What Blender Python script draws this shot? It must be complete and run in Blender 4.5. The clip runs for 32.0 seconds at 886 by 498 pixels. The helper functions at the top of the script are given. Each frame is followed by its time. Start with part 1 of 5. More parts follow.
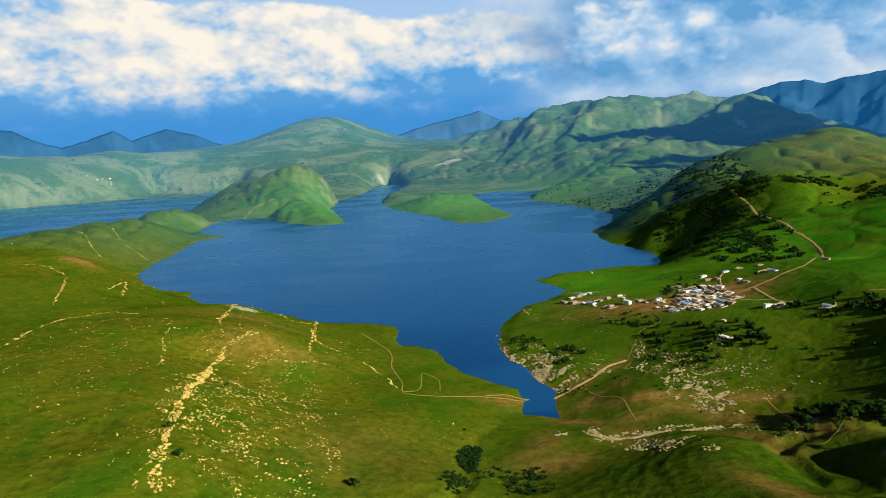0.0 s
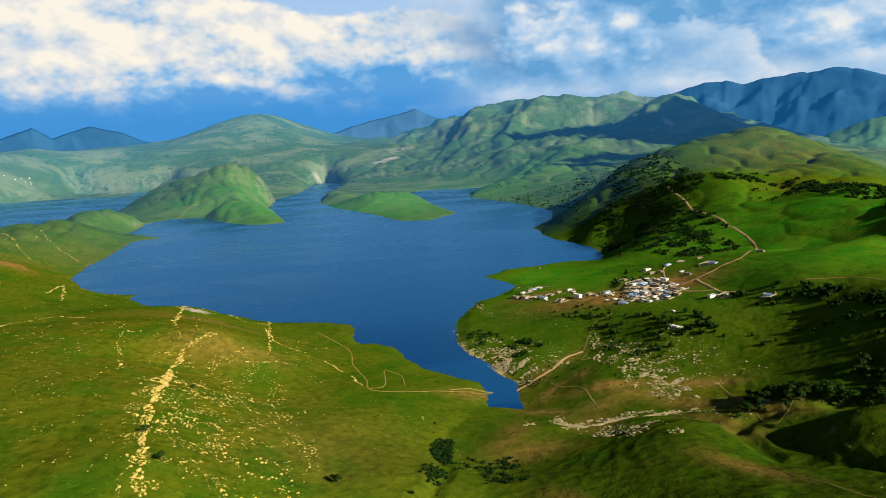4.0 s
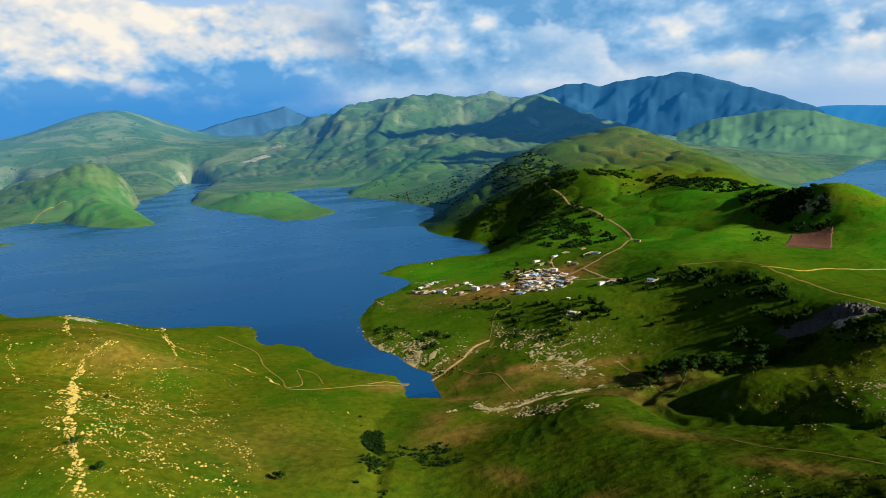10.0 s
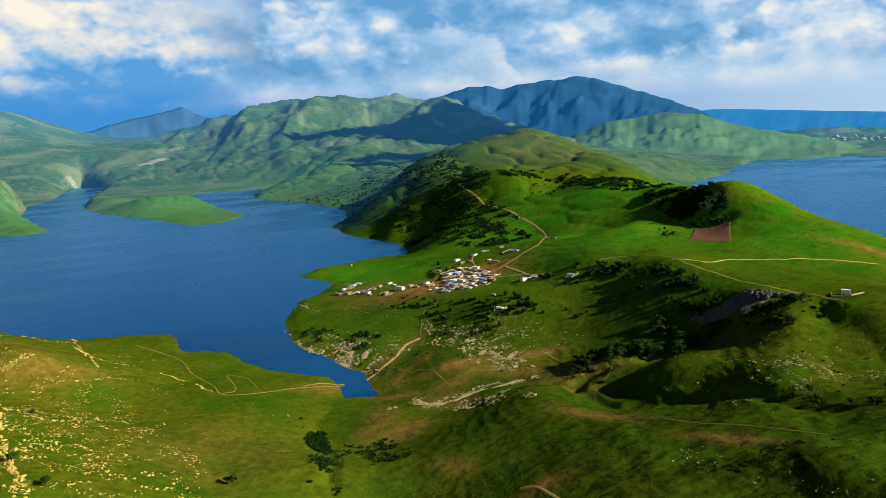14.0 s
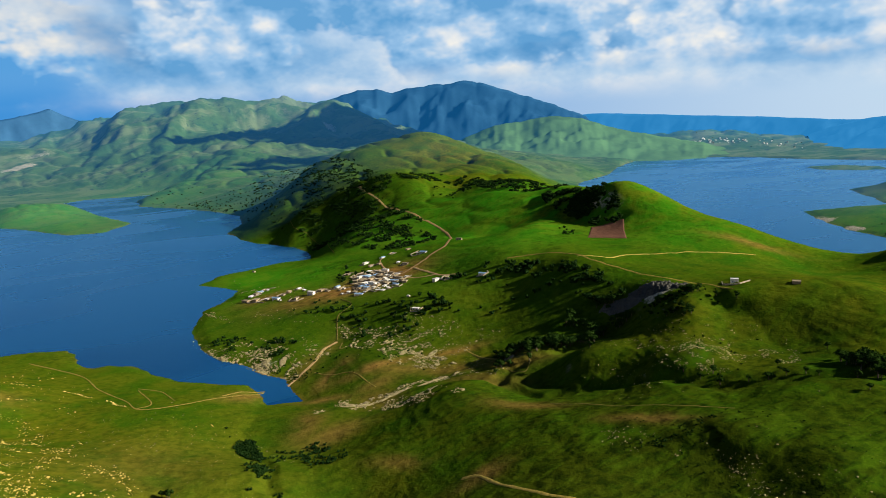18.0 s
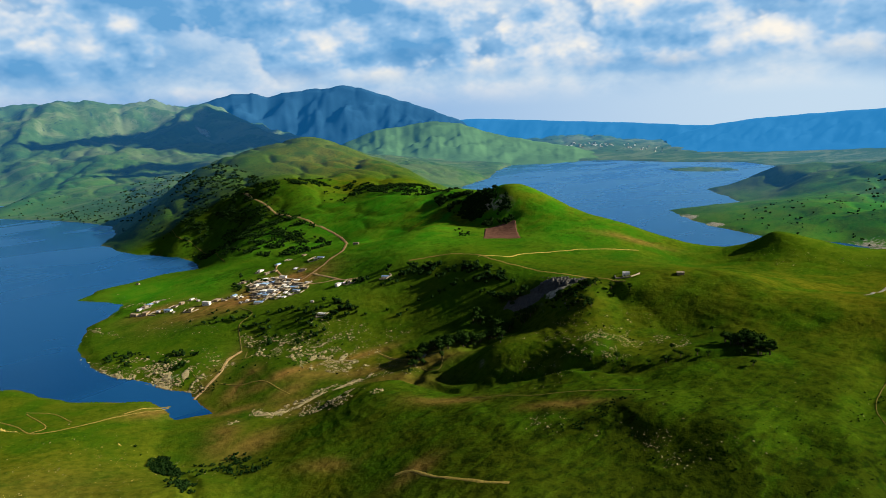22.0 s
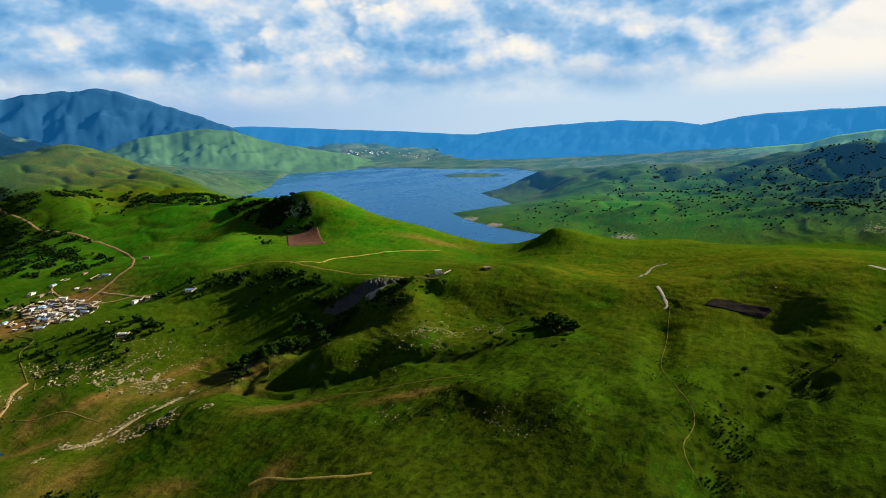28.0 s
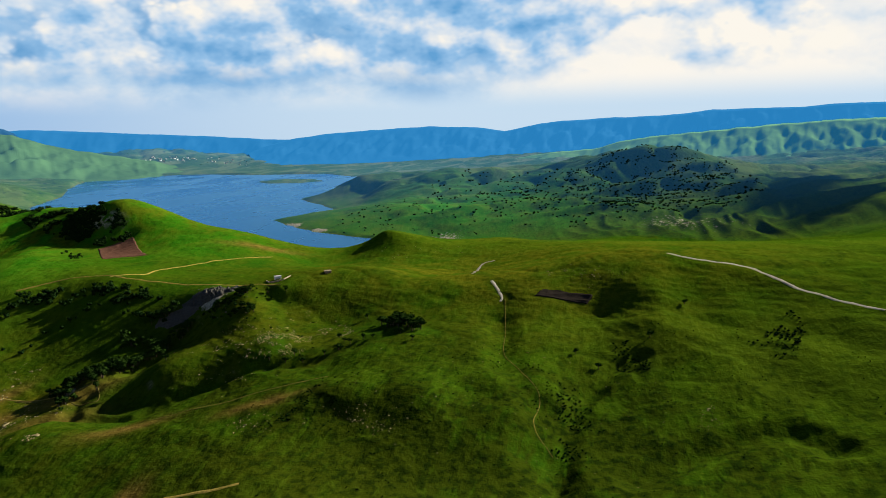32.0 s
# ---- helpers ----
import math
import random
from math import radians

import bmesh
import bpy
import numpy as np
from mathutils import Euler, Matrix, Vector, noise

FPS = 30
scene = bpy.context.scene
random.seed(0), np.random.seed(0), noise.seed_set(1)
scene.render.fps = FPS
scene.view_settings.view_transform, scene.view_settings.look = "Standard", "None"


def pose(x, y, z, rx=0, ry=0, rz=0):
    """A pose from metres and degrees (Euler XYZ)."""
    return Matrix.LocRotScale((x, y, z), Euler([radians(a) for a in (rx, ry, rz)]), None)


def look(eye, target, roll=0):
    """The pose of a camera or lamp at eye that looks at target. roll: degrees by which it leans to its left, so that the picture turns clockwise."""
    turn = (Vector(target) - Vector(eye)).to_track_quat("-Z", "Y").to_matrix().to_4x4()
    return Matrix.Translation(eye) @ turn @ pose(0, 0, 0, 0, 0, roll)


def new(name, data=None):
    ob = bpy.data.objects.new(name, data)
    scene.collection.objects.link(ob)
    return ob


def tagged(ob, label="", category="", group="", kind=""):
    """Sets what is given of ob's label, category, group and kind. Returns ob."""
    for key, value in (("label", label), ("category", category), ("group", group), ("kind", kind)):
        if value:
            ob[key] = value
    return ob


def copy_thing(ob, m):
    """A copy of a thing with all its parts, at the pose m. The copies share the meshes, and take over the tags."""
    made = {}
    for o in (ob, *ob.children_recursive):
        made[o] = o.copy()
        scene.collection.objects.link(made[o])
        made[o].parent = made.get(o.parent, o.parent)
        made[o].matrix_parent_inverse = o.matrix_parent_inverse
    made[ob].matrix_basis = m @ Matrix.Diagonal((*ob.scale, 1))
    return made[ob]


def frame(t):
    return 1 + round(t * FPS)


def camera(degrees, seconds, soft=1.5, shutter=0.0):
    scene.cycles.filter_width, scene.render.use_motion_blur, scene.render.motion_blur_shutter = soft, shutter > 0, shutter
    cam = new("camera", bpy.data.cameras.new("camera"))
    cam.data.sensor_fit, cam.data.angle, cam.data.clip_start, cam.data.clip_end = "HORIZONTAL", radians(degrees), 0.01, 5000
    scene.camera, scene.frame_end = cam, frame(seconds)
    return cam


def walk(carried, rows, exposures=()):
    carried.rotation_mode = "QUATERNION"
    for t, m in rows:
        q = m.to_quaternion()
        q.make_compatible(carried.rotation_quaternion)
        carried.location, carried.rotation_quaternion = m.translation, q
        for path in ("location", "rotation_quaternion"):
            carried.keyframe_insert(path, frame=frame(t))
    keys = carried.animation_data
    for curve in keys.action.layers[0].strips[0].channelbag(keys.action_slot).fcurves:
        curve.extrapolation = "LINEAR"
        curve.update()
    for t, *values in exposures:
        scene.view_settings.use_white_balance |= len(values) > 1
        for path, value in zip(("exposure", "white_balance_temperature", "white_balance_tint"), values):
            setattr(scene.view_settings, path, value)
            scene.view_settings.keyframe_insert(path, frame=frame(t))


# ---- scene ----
EXPO = 1.54
cam = camera(64.89, 32.0, soft=0.75)
PATH = [
    (0, (0.02, 0.02, 230.03), (0.09, 98.83, 214.67), -3.074),
    (1, (-6.29, -1.43, 230.41), (-4.03, 97.33, 214.90), -3.070),
    (2, (-12.84, -3.11, 230.66), (-8.30, 95.55, 214.98), -3.061),
    (3, (-19.54, -4.75, 231.11), (-12.52, 93.73, 215.21), -2.969),
    (3.5, (-22.87, -5.55, 231.37), (-14.62, 92.81, 215.36), -2.974),
    (5.5, (-36.19, -8.74, 231.99), (-22.63, 88.96, 215.56), -2.976),
    (6, (-39.74, -9.63, 232.23), (-24.67, 87.84, 215.72), -2.942),
    (7, (-46.75, -11.40, 232.82), (-28.84, 85.56, 216.10), -2.874),
    (8, (-53.84, -12.96, 233.39), (-32.77, 83.32, 216.47), -2.863),
    (9, (-60.91, -14.28, 233.85), (-36.55, 81.18, 216.73), -2.861),
    (10, (-68.06, -15.46, 234.10), (-40.32, 79.05, 216.83), -2.794),
    (11, (-75.38, -16.54, 234.44), (-44.40, 76.94, 217.06), -2.735),
    (12, (-82.72, -17.31, 234.78), (-48.57, 75.03, 217.30), -2.697),
    (13, (-89.73, -17.28, 234.95), (-52.42, 73.82, 217.36), -2.688),
    (14, (-96.47, -17.01, 235.10), (-55.88, 72.66, 217.44), -2.657),
    (14.5, (-99.95, -16.83, 235.21), (-57.69, 72.05, 217.51), -2.615),
    (16.5, (-114.66, -16.18, 236.36), (-65.47, 69.04, 218.54), -2.594),
    (17, (-118.24, -15.71, 236.68), (-67.32, 68.48, 218.80), -2.581),
    (18, (-125.43, -14.51, 237.24), (-71.09, 67.50, 219.31), -2.581),
    (19, (-132.55, -13.08, 237.55), (-74.89, 66.63, 219.61), -2.617),
    (20, (-139.76, -11.49, 237.78), (-78.83, 65.74, 219.83), -2.617),
    (21, (-146.66, -9.56, 238.03), (-82.35, 64.89, 220.10), -2.522),
    (22, (-153.78, -6.94, 238.34), (-85.95, 64.31, 220.36), -2.455),
    (23, (-160.73, -4.23, 238.56), (-89.39, 63.51, 220.61), -2.419),
    (24, (-167.26, -1.42, 238.63), (-92.42, 62.43, 220.69), -2.345),
    (25, (-172.99, 2.15, 238.27), (-94.81, 61.87, 220.32), -2.241),
    (25.5, (-175.90, 4.03, 238.09), (-96.16, 61.64, 220.16), -2.205),
    (27.5, (-188.11, 12.26, 237.96), (-102.48, 60.67, 219.95), -1.927),
    (28, (-190.95, 14.39, 237.94), (-103.96, 60.33, 219.96), -1.878),
    (29, (-196.39, 18.67, 237.85), (-106.95, 59.63, 219.85), -1.750),
    (30, (-201.29, 23.24, 237.72), (-109.44, 58.46, 219.70), -1.590),
    (31, (-205.81, 28.38, 237.52), (-111.56, 56.50, 219.49), -1.415),
    (32, (-210.05, 33.45, 237.52), (-113.99, 54.68, 219.57), -1.398),
]
walk(cam, [(t, look(eye, target, roll)) for t, eye, target, roll in PATH], ((0, EXPO), (32, EXPO)))

# ---- sky, sun ----
SUN_AZIMUTH, SUN_HEIGHT = 131.0, 26.0      # degrees, clockwise from +y; above the horizon


class Nodes:
    """Short hand for building node trees."""

    def __init__(self, tree):
        self.tree = tree
        tree.nodes.clear()

    def add(self, kind, _in=None, operation="", clamp=False):
        node = self.tree.nodes.new(kind)
        if operation:
            node.operation = operation
        if clamp:
            node.use_clamp = True
        for key, value in (_in or {}).items():
            self.put(node.inputs[key], value)
        return node

    def put(self, socket, value):
        if isinstance(value, bpy.types.NodeSocket):
            self.tree.links.new(value, socket)
        else:
            socket.default_value = value

    def math(self, op, a, b=0.0, clamp=False):
        return self.add("ShaderNodeMath", {0: a, 1: b}, operation=op, clamp=clamp).outputs[0]

    def ramp(self, fac, stops):
        node = self.add("ShaderNodeValToRGB", {"Fac": fac})
        els = node.color_ramp.elements
        while len(els) < len(stops):
            els.new(0.5)
        for el, (pos, col) in zip(els, stops):
            el.position = pos
            el.color = (*col, 1) if isinstance(col, tuple) else (col, col, col, 1)
        return node.outputs["Color"]

    def mix(self, fac, a, b, blend="MIX"):
        node = self.add("ShaderNodeMix")
        node.data_type, node.blend_type = "RGBA", blend
        self.put(node.inputs[0], fac)
        self.put(node.inputs[6], a if isinstance(a, bpy.types.NodeSocket) else (*a, 1))
        self.put(node.inputs[7], b if isinstance(b, bpy.types.NodeSocket) else (*b, 1))
        return node.outputs[2]

    def noise(self, vec, scale, detail=4.0, rough=0.55, distort=0.0):
        return self.add("ShaderNodeTexNoise", {"Vector": vec, "Scale": scale, "Detail": detail, "Roughness": rough,
                                               "Distortion": distort}).outputs["Fac"]

    def step(self, value, lo, hi):
        node = self.add("ShaderNodeMapRange", {0: value, 1: lo, 2: hi, 3: 0.0, 4: 1.0})
        node.interpolation_type = "SMOOTHSTEP"
        return node.outputs[0]

    def attribute(self, name):
        node = self.add("ShaderNodeAttribute")
        node.attribute_name = name
        return node.outputs["Color"]


def make_sky():
    world = bpy.data.worlds.new("sky")
    scene.world = world
    world.use_nodes = True
    n = Nodes(world.node_tree)
    way = n.add("ShaderNodeTexCoord").outputs["Generated"]
    xyz = n.add("ShaderNodeSeparateXYZ", {0: way})
    x, y, z = xyz.outputs
    az = n.math("MULTIPLY", n.math("ARCTAN2", x, y), 57.296)
    el = n.math("MULTIPLY", n.math("ARCSINE", z), 57.296)
    node = n.add("ShaderNodeTexSky")
    node.sky_type, node.sun_disc = "NISHITA", False
    node.sun_elevation, node.sun_rotation = radians(SUN_HEIGHT), radians(SUN_AZIMUTH)
    node.altitude, node.air_density, node.dust_density, node.ozone_density = 1500.0, 1.3, 0.6, 2.0
    sky = node.outputs[0]
    clear = n.add("ShaderNodeBackground", {"Color": n.mix(1.0, sky, (0.22, 0.33, 0.52), "MULTIPLY"), "Strength": 0.05})

    def field(daz, dele, sa, se, detail, seed, rough=0.52):
        u = n.math("MULTIPLY", n.math("ADD", az, daz), sa)
        v = n.math("MULTIPLY", n.math("ADD", el, dele), se)
        vec = n.add("ShaderNodeCombineXYZ", {0: u, 1: v, 2: seed}).outputs[0]
        return n.noise(vec, 1.0, detail, rough)

    def billow(daz, dele, sa, se, seed, detail=3.0):
        """Rounded cauliflower heads."""
        bend = n.math("MULTIPLY", n.math("SUBTRACT", field(daz, dele, sa * 1.7, se * 1.7, 2.0, seed + 3), 0.5), 0.25)
        u = n.math("ADD", n.math("MULTIPLY", n.math("ADD", az, daz), sa), bend)
        v = n.math("SUBTRACT", n.math("MULTIPLY", n.math("ADD", el, dele), se), bend)
        node = n.add("ShaderNodeTexVoronoi")
        node.feature, node.normalize = "SMOOTH_F1", True
        n.put(node.inputs["Vector"], n.add("ShaderNodeCombineXYZ", {0: u, 1: v, 2: seed}).outputs[0])
        for key, value in (("Scale", 1.0), ("Detail", detail), ("Roughness", 0.55), ("Lacunarity", 2.2), ("Smoothness", 0.55)):
            n.put(node.inputs[key], value)
        return n.math("SUBTRACT", 0.75, node.outputs["Distance"])

    def blend(weighted, base=0.0):
        total = base
        for weight, value in weighted:
            total = n.math("ADD", n.math("MULTIPLY", value, weight), total)
        return total

    def off(value, middle):
        return n.math("SUBTRACT", value, middle)

    # a long bank of cumulus in the north, a broken deck of cloud towards the sun, hazy air below them
    puff = field(0, 0, 0.11, 0.20, 4.0, 8.4)
    mass = field(0, 0, 0.060, 0.12, 1.5, 3.1)
    heads = billow(0, 0, 0.19, 0.30, 2.0)
    relief = n.math("SUBTRACT", heads, billow(0.9, 0.8, 0.19, 0.30, 2.0))
    broad = n.math("SUBTRACT", puff, field(2.0, 1.6, 0.11, 0.20, 4.0, 8.4))
    over = n.math("SUBTRACT", 1.0, n.step(el, 14.0, 24.0))
    crest = n.math("SUBTRACT", 9.6, n.math("MULTIPLY", az, 0.085))
    inside = blend([(3.4, off(puff, 0.5)), (2.6, off(heads, 0.35))], off(crest, el))
    bank = n.math("MULTIPLY", n.step(inside, 0.0, 0.55), n.step(el, 1.6, 5.2))
    rise = n.step(n.math("ADD", el, n.math("MULTIPLY", off(puff, 0.5), 5.0)), 3.4, 7.0)
    bank_lit = blend([(2.6, relief), (0.9, broad), (0.62, rise)], 0.06)
    bank_tint = n.ramp(n.math("ADD", bank_lit, 0.0, clamp=True), [(0.05, (0.10, 0.36, 0.74)), (0.30, (0.27, 0.52, 0.82)), (0.55, (0.68, 0.74, 0.80)), (0.85, (1.00, 0.93, 0.81))])
    tall = billow(0, 0, 0.105, 0.17, 5.0, 4.0)
    tall_side = n.math("SUBTRACT", tall, billow(1.5, 1.3, 0.105, 0.17, 5.0, 4.0))
    deck_body = blend([(0.75, mass), (0.25, puff), (0.20, tall)])
    deck = n.math("MULTIPLY", n.step(deck_body, 0.30, 0.56), n.math("MULTIPLY", n.step(el, 0.8, 3.6), over))
    sunward = n.math("SUBTRACT", 1.0, n.step(n.math("ABSOLUTE", n.math("SUBTRACT", az, 122.0)), 14.0, 58.0))
    low = n.math("SUBTRACT", 1.0, n.step(el, 2.5, 5.0))
    deck_lit = blend([(1.5, tall_side), (-1.5, off(mass, 0.5)), (0.50, sunward), (0.18, low), (0.16, n.step(az, 20.0, 70.0))], 0.33)
    deck_tint = n.ramp(n.math("ADD", deck_lit, 0.0, clamp=True), [(0.10, (0.10, 0.32, 0.62)), (0.36, (0.25, 0.48, 0.76)), (0.60, (0.52, 0.68, 0.85)), (0.80, (0.84, 0.86, 0.87)), (1.00, (1.00, 0.95, 0.87))])
    def heap(daz, dele):
        return blend([(1.0, billow(daz, dele, 0.17, 0.25, 7.0, 3.0)), (1.5, off(field(daz, dele, 0.075, 0.13, 2.0, 6.3), 0.5))])

    pile = heap(0, 0)
    top_side = n.math("SUBTRACT", pile, heap(0.7, 1.3))
    pile_cover = n.math("MULTIPLY", n.step(pile, 0.30, 0.40), n.math("MULTIPLY", n.step(el, 2.6, 5.0), over))
    pile_lit = blend([(1.9, top_side), (-0.45, off(pile, 0.42)), (0.25, sunward), (1.2, relief), (0.12, n.step(az, 20.0, 70.0))], 0.42)
    pile_tint = n.ramp(n.math("ADD", pile_lit, 0.0, clamp=True), [(0.12, (0.13, 0.37, 0.68)), (0.40, (0.32, 0.55, 0.82)), (0.62, (0.66, 0.76, 0.87)), (0.86, (1.00, 0.95, 0.86))])
    deck_tint = n.mix(pile_cover, deck_tint, pile_tint)
    deck = n.math("MAXIMUM", deck, pile_cover)
    east = n.step(n.math("ADD", az, n.math("MULTIPLY", off(puff, 0.5), 16.0)), 3.0, 13.0)
    cover = n.math("ADD", n.math("MULTIPLY", bank, n.math("SUBTRACT", 1.0, east)), n.math("MULTIPLY", deck, east))
    tint = n.mix(east, bank_tint, deck_tint)
    cloud = n.add("ShaderNodeBackground", {"Color": tint, "Strength": 0.335})
    low_tint = n.mix(n.step(az, 8.0, 75.0), (0.045, 0.29, 0.72), (0.60, 0.76, 0.92))
    high_tint = n.mix(n.step(az, 20.0, 95.0), (0.42, 0.63, 0.90), (0.72, 0.83, 0.93))
    veil = n.add("ShaderNodeBackground", {"Color": n.mix(n.step(el, 2.5, 8.0), low_tint, high_tint), "Strength": 0.335})
    hazy = n.math("MULTIPLY", n.math("SUBTRACT", 1.0, n.step(el, 9.0, 22.0)), 0.94)
    air = n.add("ShaderNodeMixShader", {0: hazy, 1: clear.outputs[0], 2: veil.outputs[0]})
    both = n.add("ShaderNodeMixShader", {0: cover, 1: air.outputs[0], 2: cloud.outputs[0]})
    n.add("ShaderNodeOutputWorld", {0: both.outputs[0]})


make_sky()
sun = new("sun", bpy.data.lights.new("sun", "SUN"))
sun.data.energy, sun.data.angle, sun.data.color = 5.0, radians(0.5), (1.0, 0.93, 0.76)
a, h = radians(SUN_AZIMUTH), radians(SUN_HEIGHT)
sun.matrix_world = look((0, 0, 0), (-math.sin(a) * math.cos(h), -math.cos(a) * math.cos(h), -math.sin(h))) 

# ---- materials ----
def material(name):
    m = bpy.data.materials.new(name)
    m.use_nodes = True
    return m, Nodes(m.node_tree)


def finish(n, color, rough, bump=None, strength=0.5, distance=1.0, metal=0.0, glow=None, gloss=0.5):
    ins = {"Base Color": color if isinstance(color, bpy.types.NodeSocket) else (*color, 1), "Roughness": rough, "Metallic": metal, "Specular IOR Level": gloss}
    if bump is not None:
        ins["Normal"] = n.add("ShaderNodeBump", {"Height": bump, "Strength": strength, "Distance": distance}).outputs[0]
    shader = n.add("ShaderNodeBsdfPrincipled", ins)
    if glow is not None:
        shader.inputs["Emission Color"].default_value = (*glow[0], 1)
        n.put(shader.inputs["Emission Strength"], glow[1])
    n.add("ShaderNodeOutputMaterial", {0: shader.outputs[0]})
    return shader


def ground_material(name, far=False):
    """Grazed mountain pasture: greens at several sizes, dry yellow patches, bare soil, pale limestone where it is steep or stony."""
    m, n = material(name)
    geo = n.add("ShaderNodeNewGeometry")
    pos = geo.outputs["Position"]
    spread = n.add("ShaderNodeAttribute")
    spread.attribute_name = "zones"
    dry, rock, soil = n.add("ShaderNodeSeparateColor", {0: spread.outputs["Color"]}).outputs
    # alpha: real scrub, and shade painted into the near hills
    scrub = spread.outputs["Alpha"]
    steep = n.add("ShaderNodeSeparateXYZ", {0: geo.outputs["Normal"]}).outputs[2]
    lush = n.add("ShaderNodeAttribute")
    lush.attribute_name = "lush"
    lush = lush.outputs["Fac"]
    big = n.noise(pos, 1 / 210, 4, 0.5)
    mid = n.noise(pos, 1 / 38, 5, 0.55, 0.4)
    fine = n.noise(pos, 1 / 6.5, 4, 0.6)
    speck = n.noise(pos, 1 / 1.7, 3, 0.6)
    drag = n.add("ShaderNodeMapping", {0: pos, 2: (0.0, 0.0, 0.5), 3: (1.0, 3.4, 2.0)}).outputs[0]
    streak = n.noise(drag, 1 / 26, 5, 0.62, 0.9)
    grass = n.ramp(big, [(0.30, (0.014, 0.044, 0.002)), (0.50, (0.024, 0.056, 0.002)), (0.70, (0.038, 0.064, 0.003))])
    grass = n.mix(n.math("MULTIPLY", lush, 0.85), grass, n.mix(n.step(mid, 0.35, 0.65), (0.020, 0.125, 0.004), (0.046, 0.155, 0.006)))
    grass = n.mix(n.math("MULTIPLY", n.step(mid, 0.42, 0.68), 0.40), grass, (0.050, 0.080, 0.004))
    grass = n.mix(n.math("MULTIPLY", n.step(streak, 0.50, 0.74), 0.28), grass, (0.008, 0.032, 0.002))
    grass = n.mix(n.math("MULTIPLY", n.step(fine, 0.54, 0.70), 0.35), grass, (0.006, 0.024, 0.0015))
    tuft = n.noise(pos, 1 / 3.0, 2, 0.5)
    grass = n.mix(n.math("MULTIPLY", n.step(tuft, 0.60, 0.70), 0.45), grass, (0.070, 0.105, 0.006))
    herbs = n.math("MULTIPLY", n.step(n.noise(pos, 1 / 62, 6, 0.62, 0.8), 0.55, 0.66), n.step(fine, 0.34, 0.54))
    grass = n.mix(n.math("MULTIPLY", herbs, 0.45), grass, (0.006, 0.020, 0.002))
    # dark tone of the scrub, also painted on near hills as shade
    heath_shade = n.mix(n.step(fine, 0.44, 0.62), (0.0150, 0.0250, 0.0015), (0.005, 0.011, 0.001))
    grass = n.mix(n.math("MULTIPLY", scrub, n.step(n.math("ADD", n.math("MULTIPLY", mid, 0.5), n.math("MULTIPLY", streak, 0.5)), 0.26, 0.62), clamp=True), grass, heath_shade)
    straw = n.mix(n.step(fine, 0.35, 0.7), (0.070, 0.068, 0.004), (0.034, 0.043, 0.002))
    dryness = n.math("MULTIPLY", dry, n.step(mid, 0.28, 0.62), clamp=True)
    col = n.mix(dryness, grass, straw)
    earth = n.mix(n.step(fine, 0.3, 0.7), (0.165, 0.092, 0.024), (0.095, 0.050, 0.014))
    col = n.mix(n.math("MULTIPLY", soil, n.step(mid, 0.20, 0.50), clamp=True), col, earth)
    stone = n.mix(n.step(speck, 0.35, 0.65), (0.11, 0.105, 0.08), (0.33, 0.29, 0.20))
    stony = n.step(n.math("ADD", n.math("MULTIPLY", rock, 0.62), n.math("MULTIPLY", fine, 0.55)), 0.60, 0.72)
    cliff = n.math("MULTIPLY", n.math("SUBTRACT", 1.0, n.step(steep, 0.60, 0.74)), n.math("MULTIPLY", n.step(n.math("ADD", n.math("MULTIPLY", mid, 0.5), n.math("MULTIPLY", fine, 0.5)), 0.44, 0.56), 0.3 if far else 1.0))
    col = n.mix(n.math("MAXIMUM", stony, cliff, clamp=True), col, stone)
    bump = n.math("ADD", n.math("ADD", n.math("MULTIPLY", fine, 1.5), n.math("MULTIPLY", speck, 0.6)), n.math("MULTIPLY", streak, 0.8))
    glow = None
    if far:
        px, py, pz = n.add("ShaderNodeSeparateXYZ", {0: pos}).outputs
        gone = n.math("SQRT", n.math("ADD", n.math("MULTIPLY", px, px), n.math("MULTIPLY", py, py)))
        # haze painted into colour and emission: grows with distance and towards the sun
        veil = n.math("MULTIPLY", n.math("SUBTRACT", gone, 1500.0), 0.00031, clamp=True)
        sunward_haze = n.math("MULTIPLY", n.step(px, 950.0, 2300.0), n.math("SUBTRACT", 1.0, n.step(py, 900.0, 2000.0)))
        veil = n.math("ADD", veil, n.math("MULTIPLY", sunward_haze, 0.36), clamp=True)
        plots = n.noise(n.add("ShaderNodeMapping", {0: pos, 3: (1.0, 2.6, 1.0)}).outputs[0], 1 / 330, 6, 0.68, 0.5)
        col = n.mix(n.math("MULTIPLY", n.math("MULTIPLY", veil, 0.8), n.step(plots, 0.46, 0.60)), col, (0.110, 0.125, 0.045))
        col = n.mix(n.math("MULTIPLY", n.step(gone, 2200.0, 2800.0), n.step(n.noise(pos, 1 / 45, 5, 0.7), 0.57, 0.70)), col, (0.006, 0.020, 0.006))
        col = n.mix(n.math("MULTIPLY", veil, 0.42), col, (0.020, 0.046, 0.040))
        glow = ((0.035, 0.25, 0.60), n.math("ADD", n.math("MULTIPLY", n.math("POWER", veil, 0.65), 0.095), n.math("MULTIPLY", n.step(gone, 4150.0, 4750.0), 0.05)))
    finish(n, col, 1.0, bump, 0.65, 1.0, glow=glow, gloss=0.0)
    return m


